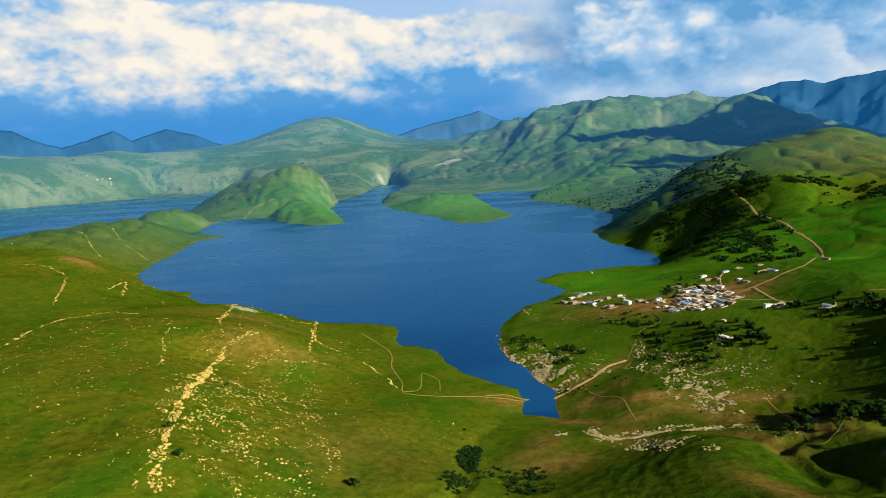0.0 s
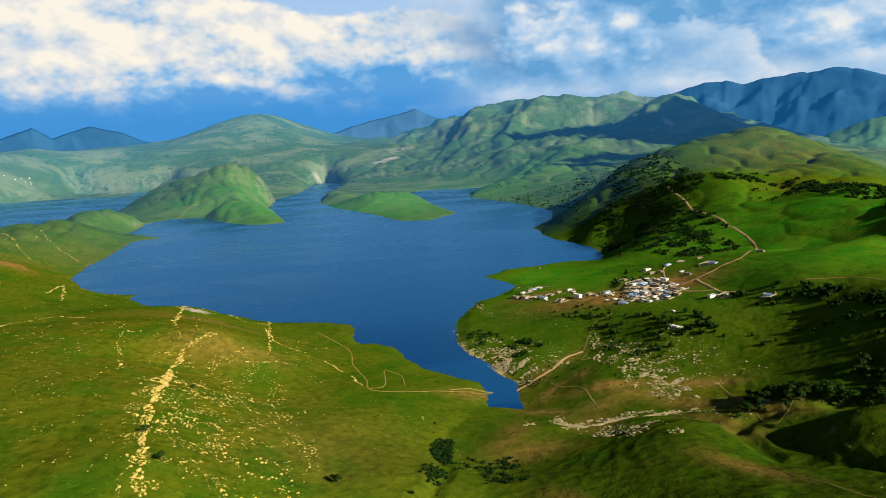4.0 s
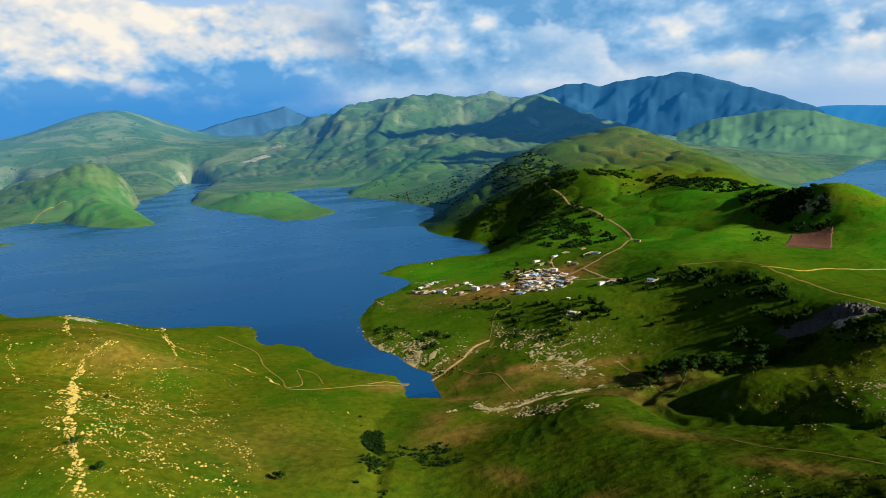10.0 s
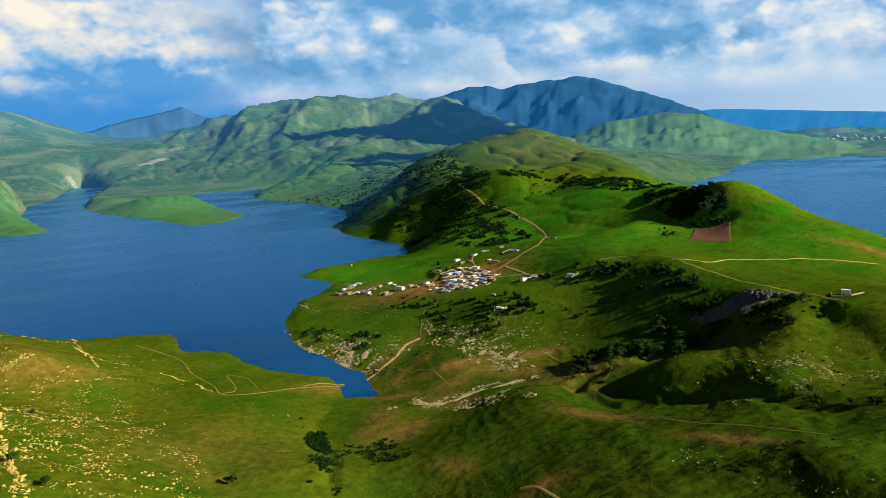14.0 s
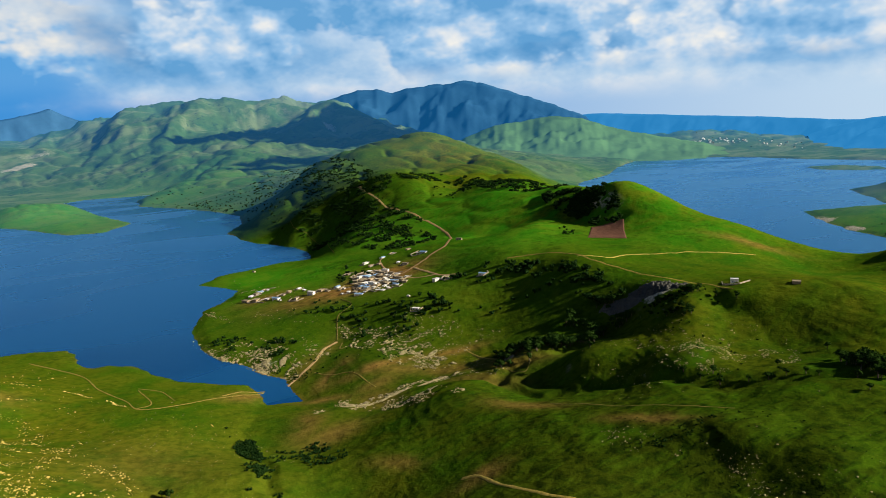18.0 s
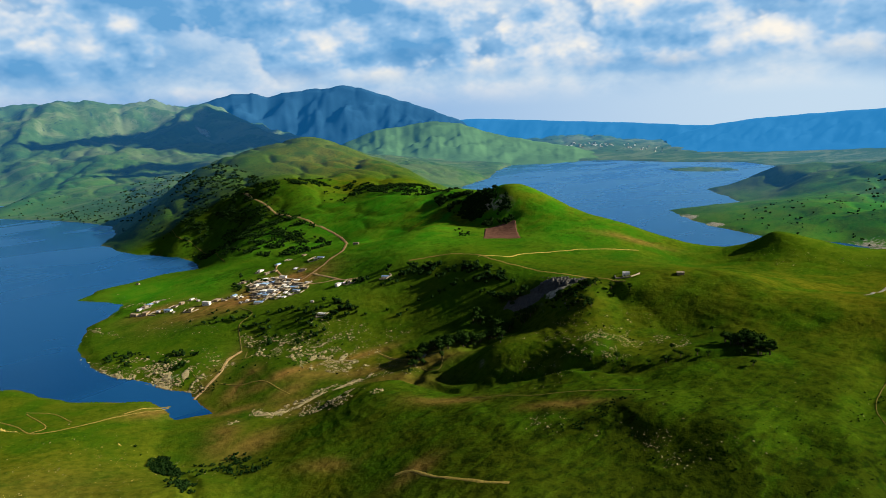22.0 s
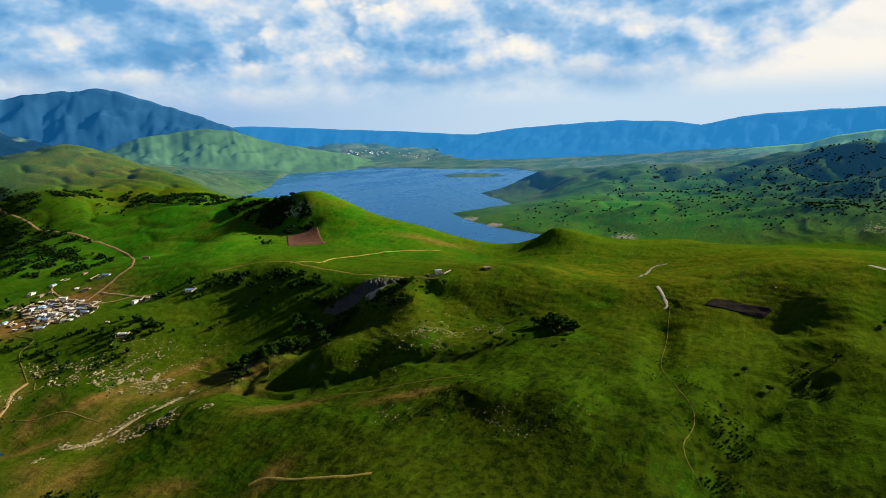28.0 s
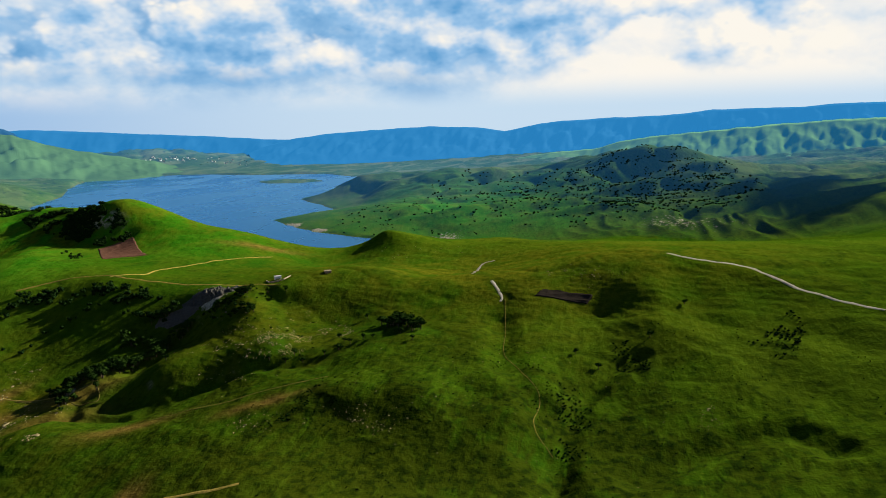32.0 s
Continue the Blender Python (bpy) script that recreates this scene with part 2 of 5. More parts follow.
def water_material():
    m, n = material("lake_water")
    pos = n.add("ShaderNodeNewGeometry").outputs["Position"]
    flat = n.add("ShaderNodeMapping", {0: pos, 3: (1.0, 2.2, 1.0)}).outputs[0]
    wind = n.noise(flat, 1 / 300.0, 3, 0.45, 0.8)
    rough = n.math("ADD", 0.22, n.math("MULTIPLY", n.step(wind, 0.40, 0.62), 0.12))
    col = n.mix(n.step(wind, 0.36, 0.62), (0.0008, 0.023, 0.074), (0.002, 0.034, 0.100))
    deep = n.add("ShaderNodeBsdfDiffuse", {"Color": col})
    shine = n.add("ShaderNodeBsdfGlossy", {"Color": (0.30, 0.67, 0.96, 1), "Roughness": rough})
    edge = n.add("ShaderNodeFresnel", {"IOR": 1.33}).outputs[0]
    both = n.add("ShaderNodeMixShader", {0: edge, 1: deep.outputs[0], 2: shine.outputs[0]})
    n.add("ShaderNodeOutputMaterial", {0: both.outputs[0]})
    return m


GROUND = ground_material("pasture")
FAR_HAZE_GROUND = ground_material("distant_pasture_haze", True)
WATER = water_material()


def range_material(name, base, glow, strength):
    """A mountain range with miles of haze painted into its colour and glow: hardly any colour of its own left."""
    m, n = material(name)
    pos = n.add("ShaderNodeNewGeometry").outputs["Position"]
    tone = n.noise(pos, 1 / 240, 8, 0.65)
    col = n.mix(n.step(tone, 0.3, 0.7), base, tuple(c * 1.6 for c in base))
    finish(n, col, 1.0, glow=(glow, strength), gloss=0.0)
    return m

# ---- plan: spot heights and shores, in metres ----
SPOTS = {
    "west_meadow": [
        (-195, 651, 57), (-176, 428, 65), (-129, 546, 24), (-69, 690, 8), (-59, 389, 30), (-184, 484, 63), (-251, 898, 29), (-377, 773, 53),
        (-563, 945, 67), (-492, 1095, 33), (-344, 539, 74), (-222, 376, 70), (-223, 327, 72), (-151, 367, 67), (-116, 407, 46), (9, 521, 14),
        (-33, 590, 14), (-107, 738, 9), (-156, 812, 10), (-22, 398, 27), (39, 555, 8), (-205, 620, 40), (-230, 554, 58),
    ],
    "west_ridge": [
        (-807, 1265, 79), (-824, 1487, 72), (-822, 1657, 71), (-835, 1872, 69), (-815, 2097, 61), (-598, 1154, 70), (-637, 1075, 72), (-804, 2261, 51),
        (-728, 2298, 46),
    ],
    "far_peninsulas": [
        (-693, 2816, 131), (-570, 2895, 163), (-450, 2865, 146), (-361, 2877, 122), (-295, 2885, 79), (-489, 2554, 92), (-563, 2333, 63), (-394, 2215, 37),
        (-887, 3178, 94), (182, 2694, 73), (283, 2836, 60), (-36, 2500, 41), (71, 2149, 9), (-171, 2695, 22),
    ],
    "north_slopes": [
        (-174, 3896, 83), (53, 4100, 167), (248, 4042, 168), (-48, 3950, 106), (360, 3582, 96), (607, 3345, 117), (649, 2827, 82), (515, 2854, 47),
        (402, 2720, 22), (455, 3873, 168), (355, 4135, 210), (-415, 4179, 185), (-726, 4238, 200),
    ],
    "mountain": [
        (1707, 4001, 434), (1526, 4073, 421), (1200, 4181, 432), (867, 4263, 435), (659, 4350, 400), (456, 4427, 351), (208, 4495, 264), (1442, 3407, 196),
        (1378, 3755, 260), (1135, 3311, 169), (854, 2824, 80), (811, 3095, 137), (781, 3514, 188), (700, 3837, 238), (1882, 3866, 343), (1982, 3703, 256),
        (2043, 3497, 182), (1578, 3236, 171), (1038, 2708, 88), (1074, 3853, 264), (1289, 3945, 316),
    ],
    "valley_west": [
        (-2355, 3905, 246), (-2090, 3985, 207), (-1744, 4148, 196), (-1539, 4335, 242), (-1217, 4436, 265), (-1950, 4255, 272), (-983, 4545, 360), (-668, 4652, 418),
        (-450, 4628, 319), (-268, 4592, 243), (-1017, 4332, 242), (-2470, 4104, 282), (-2219, 4245, 253), (-1850, 4418, 250), (-1600, 4515, 264), (-1265, 4620, 289),
        (-2654, 3988, 288), (-2531, 3793, 243), (-681, 4741, 422), (-1450, 3870, 5), (-1620, 3940, 6), (-1012, 4682, 371),
    ],
    "big_hill": [
        (938, 1690, 201), (956, 1707, 205), (568, 1350, 110), (576, 1346, 116), (844, 1740, 185), (744, 1790, 165), (666, 1791, 139), (975, 1495, 154),
        (968, 1288, 121), (834, 1410, 135), (767, 1509, 132), (603, 1369, 120), (799, 1166, 113), (808, 1057, 112), (518, 1570, 89), (484, 1689, 62),
        (441, 1859, 45), (343, 1986, 51), (514, 1421, 79), (392, 1350, 41), (440, 1170, 45), (373, 1176, 25), (489, 1080, 61), (392, 1114, 31),
        (725, 1242, 105), (733, 924, 103),
    ],
    "plateau": [
        (519, 969, 50), (497, 881, 51), (487, 863, 57), (633, 665, 87), (628, 654, 90), (693, 771, 124), (678, 766, 122), (691, 1055, 109),
        (731, 863, 116), (539, 757, 80), (581, 1009, 75), (435, 585, 80), (397, 657, 72), (542, 546, 81), 
        (601, 516, 82), (719, 916, 110), (708, 1030, 112),
    ],
    "east_ridge": [
        (654, 697, 121), (675, 648, 111), (699, 563, 92), (704, 518, 83), (723, 484, 72), (797, 451, 41), 
        (711, 321, 82),
    ],
    "village_slope": [
        (160, 646, 9), (263, 630, 39), (172, 441, 26), (251, 323, 45), (408, 527, 84), (379, 339, 84), (398, 378, 80),
        (458, 520, 79), (395, 577, 72), (250, 367, 48), (309, 346, 59), (376, 322, 72), (154, 390, 35),
        (384, 325, 87), (330, 340, 71), (357, 335, 80), (284, 366, 53), (296, 782, 30), (242, 769, 25), (195, 852, 14),
        (368, 775, 45), (182, 973, 8), (339, 660, 48), (155, 543, 20), (124, 648, 12), (357, 629, 58),
        (336, 523, 52), (447, 490, 78), (432, 431, 80), (259, 411, 42), (74, 643, 4),
    ],
    "near_hills": [
        (71, 468, 13), (64, 362, 21), (162, 292, 47), (352, 258, 60), (252, 241, 57), (214, 329, 37), (90, 284, 37), (191, 139, 65),
        (179, 165, 57), (228, 101, 63), (215, 44, 50), (297, -3, 61), (234, 66, 60), (387, 33, 69), (336, 188, 70), (407, 298, 86),
        (445, 261, 92), (458, 235, 87), (402, 183, 79), (280, 285, 66), (569, 176, 65), (207, 176, 66), (402, 105, 80),
        (313, 123, 67), (477, 197, 76), (629, 371, 55), (701, 331, 68), (776, 288, 60), (118, 368, 30), (189, 82, 62), (99, 203, 50),
    ],
    "end_hills": [
        (528, 22, 98), (351, -15, 75), (474, 13, 102), (435, -51, 97), (482, 106, 86), (397, 5, 81), (797, 96, 56), (810, 174, 50),
        (923, 149, 38), (422, -132, 95), (371, -178, 90), (317, -137, 78), (211, -44, 58), (215, -98, 60), (366, -111, 80), (386, -50, 82),
        (246, 7, 55), (523, -104, 100), (531, -200, 100), (630, -269, 95), (486, -35, 103), (734, 126, 70), (654, 213, 66),
    ],
    "east_shore": [
        (1325, 78, 43), (1865, 726, 22), (1810, -6, 119), (1775, -213, 118), (1758, -325, 96), (1793, -402, 96), (1712, -518, 76), (1672, -645, 85),
        (1788, 117, 98), (1775, 276, 71), (1548, 107, 51), (1540, -2, 59), (1482, -130, 51), (1415, -254, 65), (1345, -341, 60), (1313, -458, 70),
        (1338, 223, 36), (1259, 336, 27), (1398, 447, 34), (1209, 92, 24), (1181, -123, 30), (1097, -303, 34), (1061, -423, 50), (1026, -153, 24),
        (1069, -14, 25), (1918, 765, 55), (1844, 667, 47), (1638, 476, 42),
    ],
    "far_shore": [
        (1901, 1950, 33), (1864, 2060, 57), (1827, 2234, 82), (1828, 2497, 105), (2581, 2311, 34), (2835, 2144, 31), (2966, 1744, 21), (3004, 1444, 19),
        (2762, 959, 25), (2350, 350, 35), (2500, 0, 30), (2450, -400, 40), (2900, 300, 30), (3000, -200, 30), (3300, -600, 40), (3400, 400, 25),
        (2600, -900, 60), (3540, 2500, 62), (3300, 2680, 58), (3750, 2250, 45), (3650, 2700, 110),
    ],
    "terraces": [
        (712, 321, 76), (399, 333, 85), (454, 180, 83), (435, 120, 85), (181, 173, 58), (373, 392, 82), (318, 267, 59), (90, 284, 38), (177, 190, 55),
        (235, 369, 33), (340, 186, 68), (380, 337, 76), (332, 396, 49), (332, 237, 62), (178, 58, 51), (244, 67, 59), (124, 468, 10), (276, 434, 38),
        (272, 496, 28), (345, 478, 62), (207, 556, 19), (24, 472, 6), (208, 105, 59), (254, 134, 64), (187, 191, 62), (248, 42, 50), (404, 109, 75),
        (233, 392, 27), (134, 116, 50), (183, 459, 18), (300, 392, 46), (265, 402, 38),
    ],
    "high_pasture": [
        (660, 730, 124), (582, 618, 79), (731, 997, 116), (723, 852, 117), (671, 1176, 91), (452, 1021, 43), (494, 1250, 51), (528, 844, 53),
        (590, 773, 80), (640, 721, 95), (663, 1246, 122), (560, 900, 68), (610, 850, 84), (600, 960, 82),
    ],
    "back_slopes": [
        (1878, 4401, 330), (1709, 4562, 310), (1320, 4600, 340), (936, 4604, 345), (705, 4655, 320), (483, 4693, 280), (2108, 4330, 230), (2450, 4200, 120),
    ],
    "underfoot": [
        (0, 0, 60), (-200, 0, 62), (0, 150, 52), (-200, 250, 60), (-400, 300, 80), (100, -200, 80), (-300, -300, 70), (300, -300, 100),
        (-800, 0, 90), (-900, 900, 60), (0, -1500, 120), (-2500, -500, 150), (2500, -1800, 180), (-3500, 2000, 60), (-2500, 1200, 60), (600, -500, 110),
        (1200, -600, 120), (60, 430, 8), (30, 330, 14),
    ],
}
SHORES = {
    "meadow_shore": [
        (60, 556), (65, 582), (62, 614), (45, 631), (20, 665), (-8, 709), (-14, 740), (-34, 771), (-46, 773), (-58, 804),
        (-59, 863), (-103, 883), (-141, 894), (-173, 906), (-211, 945), (-248, 966), (-282, 973), (-323, 1003), (-363, 1047), (-424, 1121),
        (-420, 1151), (-494, 1183), (-556, 1272), (-602, 1357), (-620, 1456), (-626, 1582), (-644, 1763), (-651, 1868), (-592, 1901), (-729, 2053),
        (-751, 2307), (-703, 2402), (-601, 2388), (-480, 2182), (-370, 2059), (-289, 2079), (-410, 2604), (-433, 2994), (-364, 3264), (-350, 3868),
        (-282, 4013),
    ],
    "peninsula_shore": [
        (-172, 3719), (-225, 3166), (-230, 2685), (-156, 2422), (-35, 2175), (46, 1939), (124, 1917), (220, 2045), (186, 2272), (136, 2711),
        (123, 2921), (225, 3009), (367, 2971), (510, 2964),
    ],
    "village_shore": [
        (362, 2754), (325, 2512), (413, 2301), (474, 2076), (483, 1942), (431, 1762), (351, 1627), (345, 1487), (371, 1380), (396, 1314),
        (386, 1221), (367, 1169), (306, 1177), (242, 1153), (188, 1144), (144, 1098), (175, 1042), (187, 1011), (135, 949), (101, 924),
        (91, 894), (69, 829), (55, 782), (55, 748), (66, 706), (76, 667), (87, 625), (97, 608), (91, 575), (88, 544),
    ],
    "west_lake": [
        (-2600, 1500), (-1150, 1650), (-1020, 2000), (-1010, 2350), (-1000, 2700), (-1082, 3192), (-1096, 3588), (-1109, 3952), (-1170, 4086), (-1260, 4075),
        (-1430, 4065), (-1640, 4085), (-1650, 4010), (-1450, 3960), (-1290, 3850), (-1430, 3790), (-1640, 3860), (-1800, 3850), (-1891, 3806), (-2012, 3743),
        (-2039, 3729), (-2259, 3600), (-3300, 3000),
    ],
    "east_lake": [
        (2010, 1961), (2303, 2184), (2721, 2429), (2968, 2258), (3058, 2005), (2984, 1689), (3032, 1334), (2858, 1151), (2771, 962), (2674, 646),
        (2528, 768), (2589, 1001), (2423, 1037), (2053, 935), (1914, 979), (1770, 856), (1645, 759), (1557, 799), (1427, 839), (1324, 741),
        (1253, 657), (1196, 559), (1153, 444), (1186, 384), (1153, 330), (1104, 277), (1088, 280), (1020, 190), (960, 260), (900, 370),
        (870, 500), (880, 650), (930, 800), (1020, 980), (1200, 1200), (1400, 1480), (1650, 1780),
    ],
    "islet": [
        (2580, 1482), (2712, 1399), (2690, 1249), (2604, 1168), (2511, 1251), (2499, 1379),
    ],
}

# ---- the lie of the land ----
CENTRE = (-100.0, 5.0)


def smooth(v, lo, hi):
    t = np.clip((v - lo) / (hi - lo), 0, 1)
    return t * t * (3 - 2 * t)


def grain(x, y, size, seed):
    """Gradient noise with waves about size metres long, within -1 and 1."""
    u, v = x / size + seed * 17.31, y / size - seed * 9.77
    iu, iv = np.floor(u).astype(np.int64), np.floor(v).astype(np.int64)
    fu, fv = u - iu, v - iv

    def corner(a, b):
        k = (iu + a) * 73856093 ^ (iv + b) * 19349663 ^ (seed * 83492791)
        k = (k ^ (k >> 13)) * 1274126177 & 0x7FFFFFFF
        ang = (k ^ (k >> 9)) % 6283 / 1000.0
        return np.cos(ang) * (fu - a) + np.sin(ang) * (fv - b)

    su, sv = fu * fu * fu * (fu * (fu * 6 - 15) + 10), fv * fv * fv * (fv * (fv * 6 - 15) + 10)
    low = corner(0, 0) * (1 - su) + corner(1, 0) * su
    high = corner(0, 1) * (1 - su) + corner(1, 1) * su
    return 1.5 * (low * (1 - sv) + high * sv)


def rolling(x, y, size, octaves, seed, gain=0.5):
    total, amp = 0, 1.0
    for k in range(octaves):
        total = total + amp * grain(x, y, size / 2 ** k, seed + k)
        amp *= gain
    return total


def shore_distance(x, y):
    """Metres from the nearest shore, above zero on land and below it on water."""
    near = np.full(x.shape, 1e12)
    wet = np.zeros(x.shape, bool)
    rings = [SHORES["meadow_shore"] + SHORES["peninsula_shore"] + SHORES["village_shore"], SHORES["west_lake"], SHORES["east_lake"], SHORES["islet"]]
    for ring in rings:
        for (ax, ay), (bx, by) in zip(ring, ring[1:] + ring[:1]):
            dx, dy = bx - ax, by - ay
            s = np.clip(((x - ax) * dx + (y - ay) * dy) / (dx * dx + dy * dy + 1e-9), 0, 1)
            near = np.minimum(near, (x - ax - s * dx) ** 2 + (y - ay - s * dy) ** 2)
            if ay != by:
                wet ^= ((ay > y) != (by > y)) & (x < dx * (y - ay) / dy + ax)
    near = np.sqrt(near)
    return np.where(wet, -near, near)


def fit_spots():
    pts = np.array([p for group in SPOTS.values() for p in group], float)
    shore = [(x, y, 1.0) for ring in SHORES.values() for x, y in ring if math.hypot(x, y) < 3700]
    pts = np.vstack([pts, shore])
    q = pts[:, :2] / 1000
    d2 = ((q[:, None] - q[None]) ** 2).sum(-1)
    k = 0.5 * d2 * np.log(d2 + 1e-9)
    size = len(q)
    big = np.zeros((size + 3, size + 3))
    big[:size, :size] = k + np.eye(size) * 0.8e-4 * (0.3 + np.hypot(q[:, 0], q[:, 1])) ** 2
    big[:size, size], big[:size, size + 1:] = 1, q
    big[size, :size], big[size + 1:, :size] = 1, q.T
    return q, np.linalg.solve(big, np.r_[pts[:, 2], 0, 0, 0])


KNOLLS = [(713, 321, 9, 45), (800, 165, 12, 70), (1790, -100, 34, 110), (640, 30, 4, 60)]      # x, y, height, reach
CUTS = [      # depth, half width, line of a gully
    (3, 9, [(59, 551), (18, 485), (7, 466), (8, 405), (-5, 370)]),
    (4, 12, [(108, 472), (138, 451), (176, 444), (207, 416), (231, 424), (265, 410), (285, 398)]),
    (4, 12, [(203, 411), (203, 359), (230, 337), (251, 290), (263, 245), (293, 215), (320, 185)]),
    (3.5, 13, [(129, 49), (185, 49), (240, 40), (280, 21), (303, 0)]),
    (4, 20, [(358, 111), (315, 105), (267, 97), (232, 77), (209, 64), (160, 67), (133, 53), (107, 46)]),
    (4.5, 18, [(140, 9), (165, -19), (183, -45), (195, -78), (171, -94)]),
    (3, 34, [(429, -47), (379, -47), (318, -65), (247, -97)]),
    (2.5, 30, [(322, -134), (300, -150)]),
]
SPOT_PLACES, SPOT_WEIGHTS = fit_spots()


def spot_height(x, y):
    out = np.empty(x.shape)
    q, w = SPOT_PLACES, SPOT_WEIGHTS
    for a in range(0, len(x), 20000):
        u, v = x[a:a + 20000] / 1000, y[a:a + 20000] / 1000
        d2 = (u[:, None] - q[:, 0]) ** 2 + (v[:, None] - q[:, 1]) ** 2
        out[a:a + 20000] = (0.5 * d2 * np.log(d2 + 1e-9)) @ w[:-3] + w[-3] + u * w[-2] + v * w[-1]
    return out


def height(x, y, detail=True):
    x, y = np.asarray(x, float).ravel(), np.asarray(y, float).ravel()
    wob = 7 * grain(x, y, 60, 41) + 3 * grain(x, y, 22, 42)
    d = shore_distance(x, y)
    d = d + wob * smooth(np.hypot(x, y), 300, 900) * smooth(np.abs(d), 0, 1)
    form = spot_height(x, y)
    form = np.where(form > 4, form, 4 * np.exp(np.clip(form / 4 - 1, -30, 0)))
    inland = 1 - np.exp(-np.maximum(d, 0) / 38)
    r = np.hypot(x - CENTRE[0], y - CENTRE[1])
    far = smooth(r, 1200, 4200)
    relief = np.zeros_like(x)
    if detail:
        hills = smooth(r, 900, 1900) * (1 - 0.8 * smooth(r, 3900, 4250) * (1 - smooth(x, -100, 300)))
        relief = (2.0 + 3.8 * hills) * rolling(x, y, 150, 3, 5, 0.45)
        fold = grain(x + 18 * grain(x, y, 60, 13), y * 0.55 + 0.5 * x, 85, 11)
        relief = relief - (0.7 + 7 * hills) * np.clip(1 - np.abs(fold) * 3.4, 0, 1) ** 1.6 * smooth(form, 12, 50)
        gully = grain(x + 26 * grain(x, y, 110, 15), y + 26 * grain(x, y, 110, 16), 190, 17)
        relief = relief - 11 * hills * np.clip(1 - np.abs(gully) * 2.6, 0, 1) ** 1.5 * smooth(form, 25, 90)
        hummock = smooth(x, 90, 190) * (1 - smooth(x, 520, 640)) * (1 - smooth(y, 300, 380))
        swale = 1 - 2.2 * np.abs(grain(x + 20 * grain(x, y, 70, 83), y * 0.8 - 0.4 * x, 105, 81))
        rill = np.clip(1 - 3.6 * np.abs(grain(x + 12 * grain(x, y, 45, 85), y * 0.7 - 0.5 * x, 58, 84)), 0, 1)
        relief = relief + hummock * (1.3 * swale + 0.5 * grain(x, y, 38, 82) - 0.8 * rill)
        steps = form / 3.1 + 1.2 * grain(x, y, 90, 87)
        relief = relief + 0.42 * (1 - smooth(r, 600, 900)) * np.abs(2 * (steps - np.floor(steps)) - 1) ** 2 * smooth(grain(x, y, 75, 88), -0.15, 0.3)
        relief = relief + 0.40 * grain(x, y, 15, 21) + 0.26 * grain(x, y, 6, 22)
        crag = 1 - 2 * np.abs(grain(x + 60 * grain(x, y, 300, 33), y, 420, 31)) - 0.8 * np.abs(grain(x, y, 170, 32))
        peaks = smooth(x, -200, 500) * (1 - smooth(x, 2100, 2600)) * smooth(y, 2300, 3200)
        relief = relief + peaks * smooth(form, 60, 240) * 50 * (crag - 0.85)
        rills = 1 - np.abs(grain(x + 0.5 * y, y * 0.3, 120, 51)) * 2
        relief = relief + smooth(r, 1080, 1300) * smooth(x, 950, 1100) * (1 - smooth(y, 900, 1300)) * (13 * rills + 6 * rolling(x, y, 260, 3, 55)) * smooth(form, 10, 60)
    bad = np.exp(-((x - 1175) / 120) ** 2 - ((y + 170) / 220) ** 2)
    relief = relief + bad * (19 * (0.4 - np.abs(grain(x * 0.35, y + 12 * grain(x, y, 80, 92), 42, 91))) + 7 * grain(x, y, 130, 93))
    for cx, cy, tall, wide in KNOLLS:
        off = np.hypot(x - cx, y - cy) + 6 * grain(x, y, 50, 71)
        relief = relief + tall * np.exp(-np.maximum(off / wide, 0) ** 1.6)
    for depth, width, line in CUTS:
        deep = np.zeros_like(x)
        for (ax, ay), (bx, by) in zip(line, line[1:]):
            dx, dy = bx - ax, by - ay
            s = np.clip(((x - ax) * dx + (y - ay) * dy) / (dx * dx + dy * dy + 1e-9), 0, 1)
            off = np.hypot(x - ax - s * dx, y - ay - s * dy) + 2.0 * grain(x, y, 18, 61)
            deep = np.maximum(deep, 1 - smooth(np.abs(off), 0, width))
        relief = relief - depth * deep
    land = np.minimum(np.maximum(d, 0) * 0.16, 2.5) + (form + relief * smooth(form, 0, 25)) * inland
    land = np.maximum(land, np.minimum(np.maximum(d, 0) * 0.05, 0.6))
    return np.where(d > 0, land, np.maximum(-12, d * 0.2 - 0.15)), d


def zone(x, y, spots):
    out = np.zeros_like(x)
    for cx, cy, rx, ry, turn, power in spots:
        c, s = math.cos(radians(turn)), math.sin(radians(turn))
        u, v = (x - cx) * c + (y - cy) * s, -(x - cx) * s + (y - cy) * c
        out = np.maximum(out, power * np.exp(-((u / rx) ** 2 + (v / ry) ** 2)))
    return out


# x, y, half lengths, turn, power
# dry grass; (900, 1500) paints in the big hill's sunlit side
DRY_AND_SUNLIT = [(330, 310, 90, 90, 0, 0.4), (300, 560, 110, 80, 0, 0.3), (690, 640, 90, 260, 20, 0.6), (520, 130, 150, 240, 0, 0.95), (820, 150, 120, 200, 0, 0.5), (-230, 600, 260, 400, 20, 0.95), (-620, 1150, 280, 560, 0, 0.9), (-130, 470, 50, 170, 8, 0.9), (60, 330, 40, 30, 0, 0.5), (230, 480, 60, 25, 120, 0.9),
       (900, 1500, 150, 220, 0, 1.0), (790, 1250, 110, 130, 0, 0.8), (620, 780, 60, 130, 20, 0.7), (650, 430, 60, 90, 0, 0.6), (110, 420, 40, 20, 0, 0.8), (-480, 2900, 120, 200, 0, 0.5)]
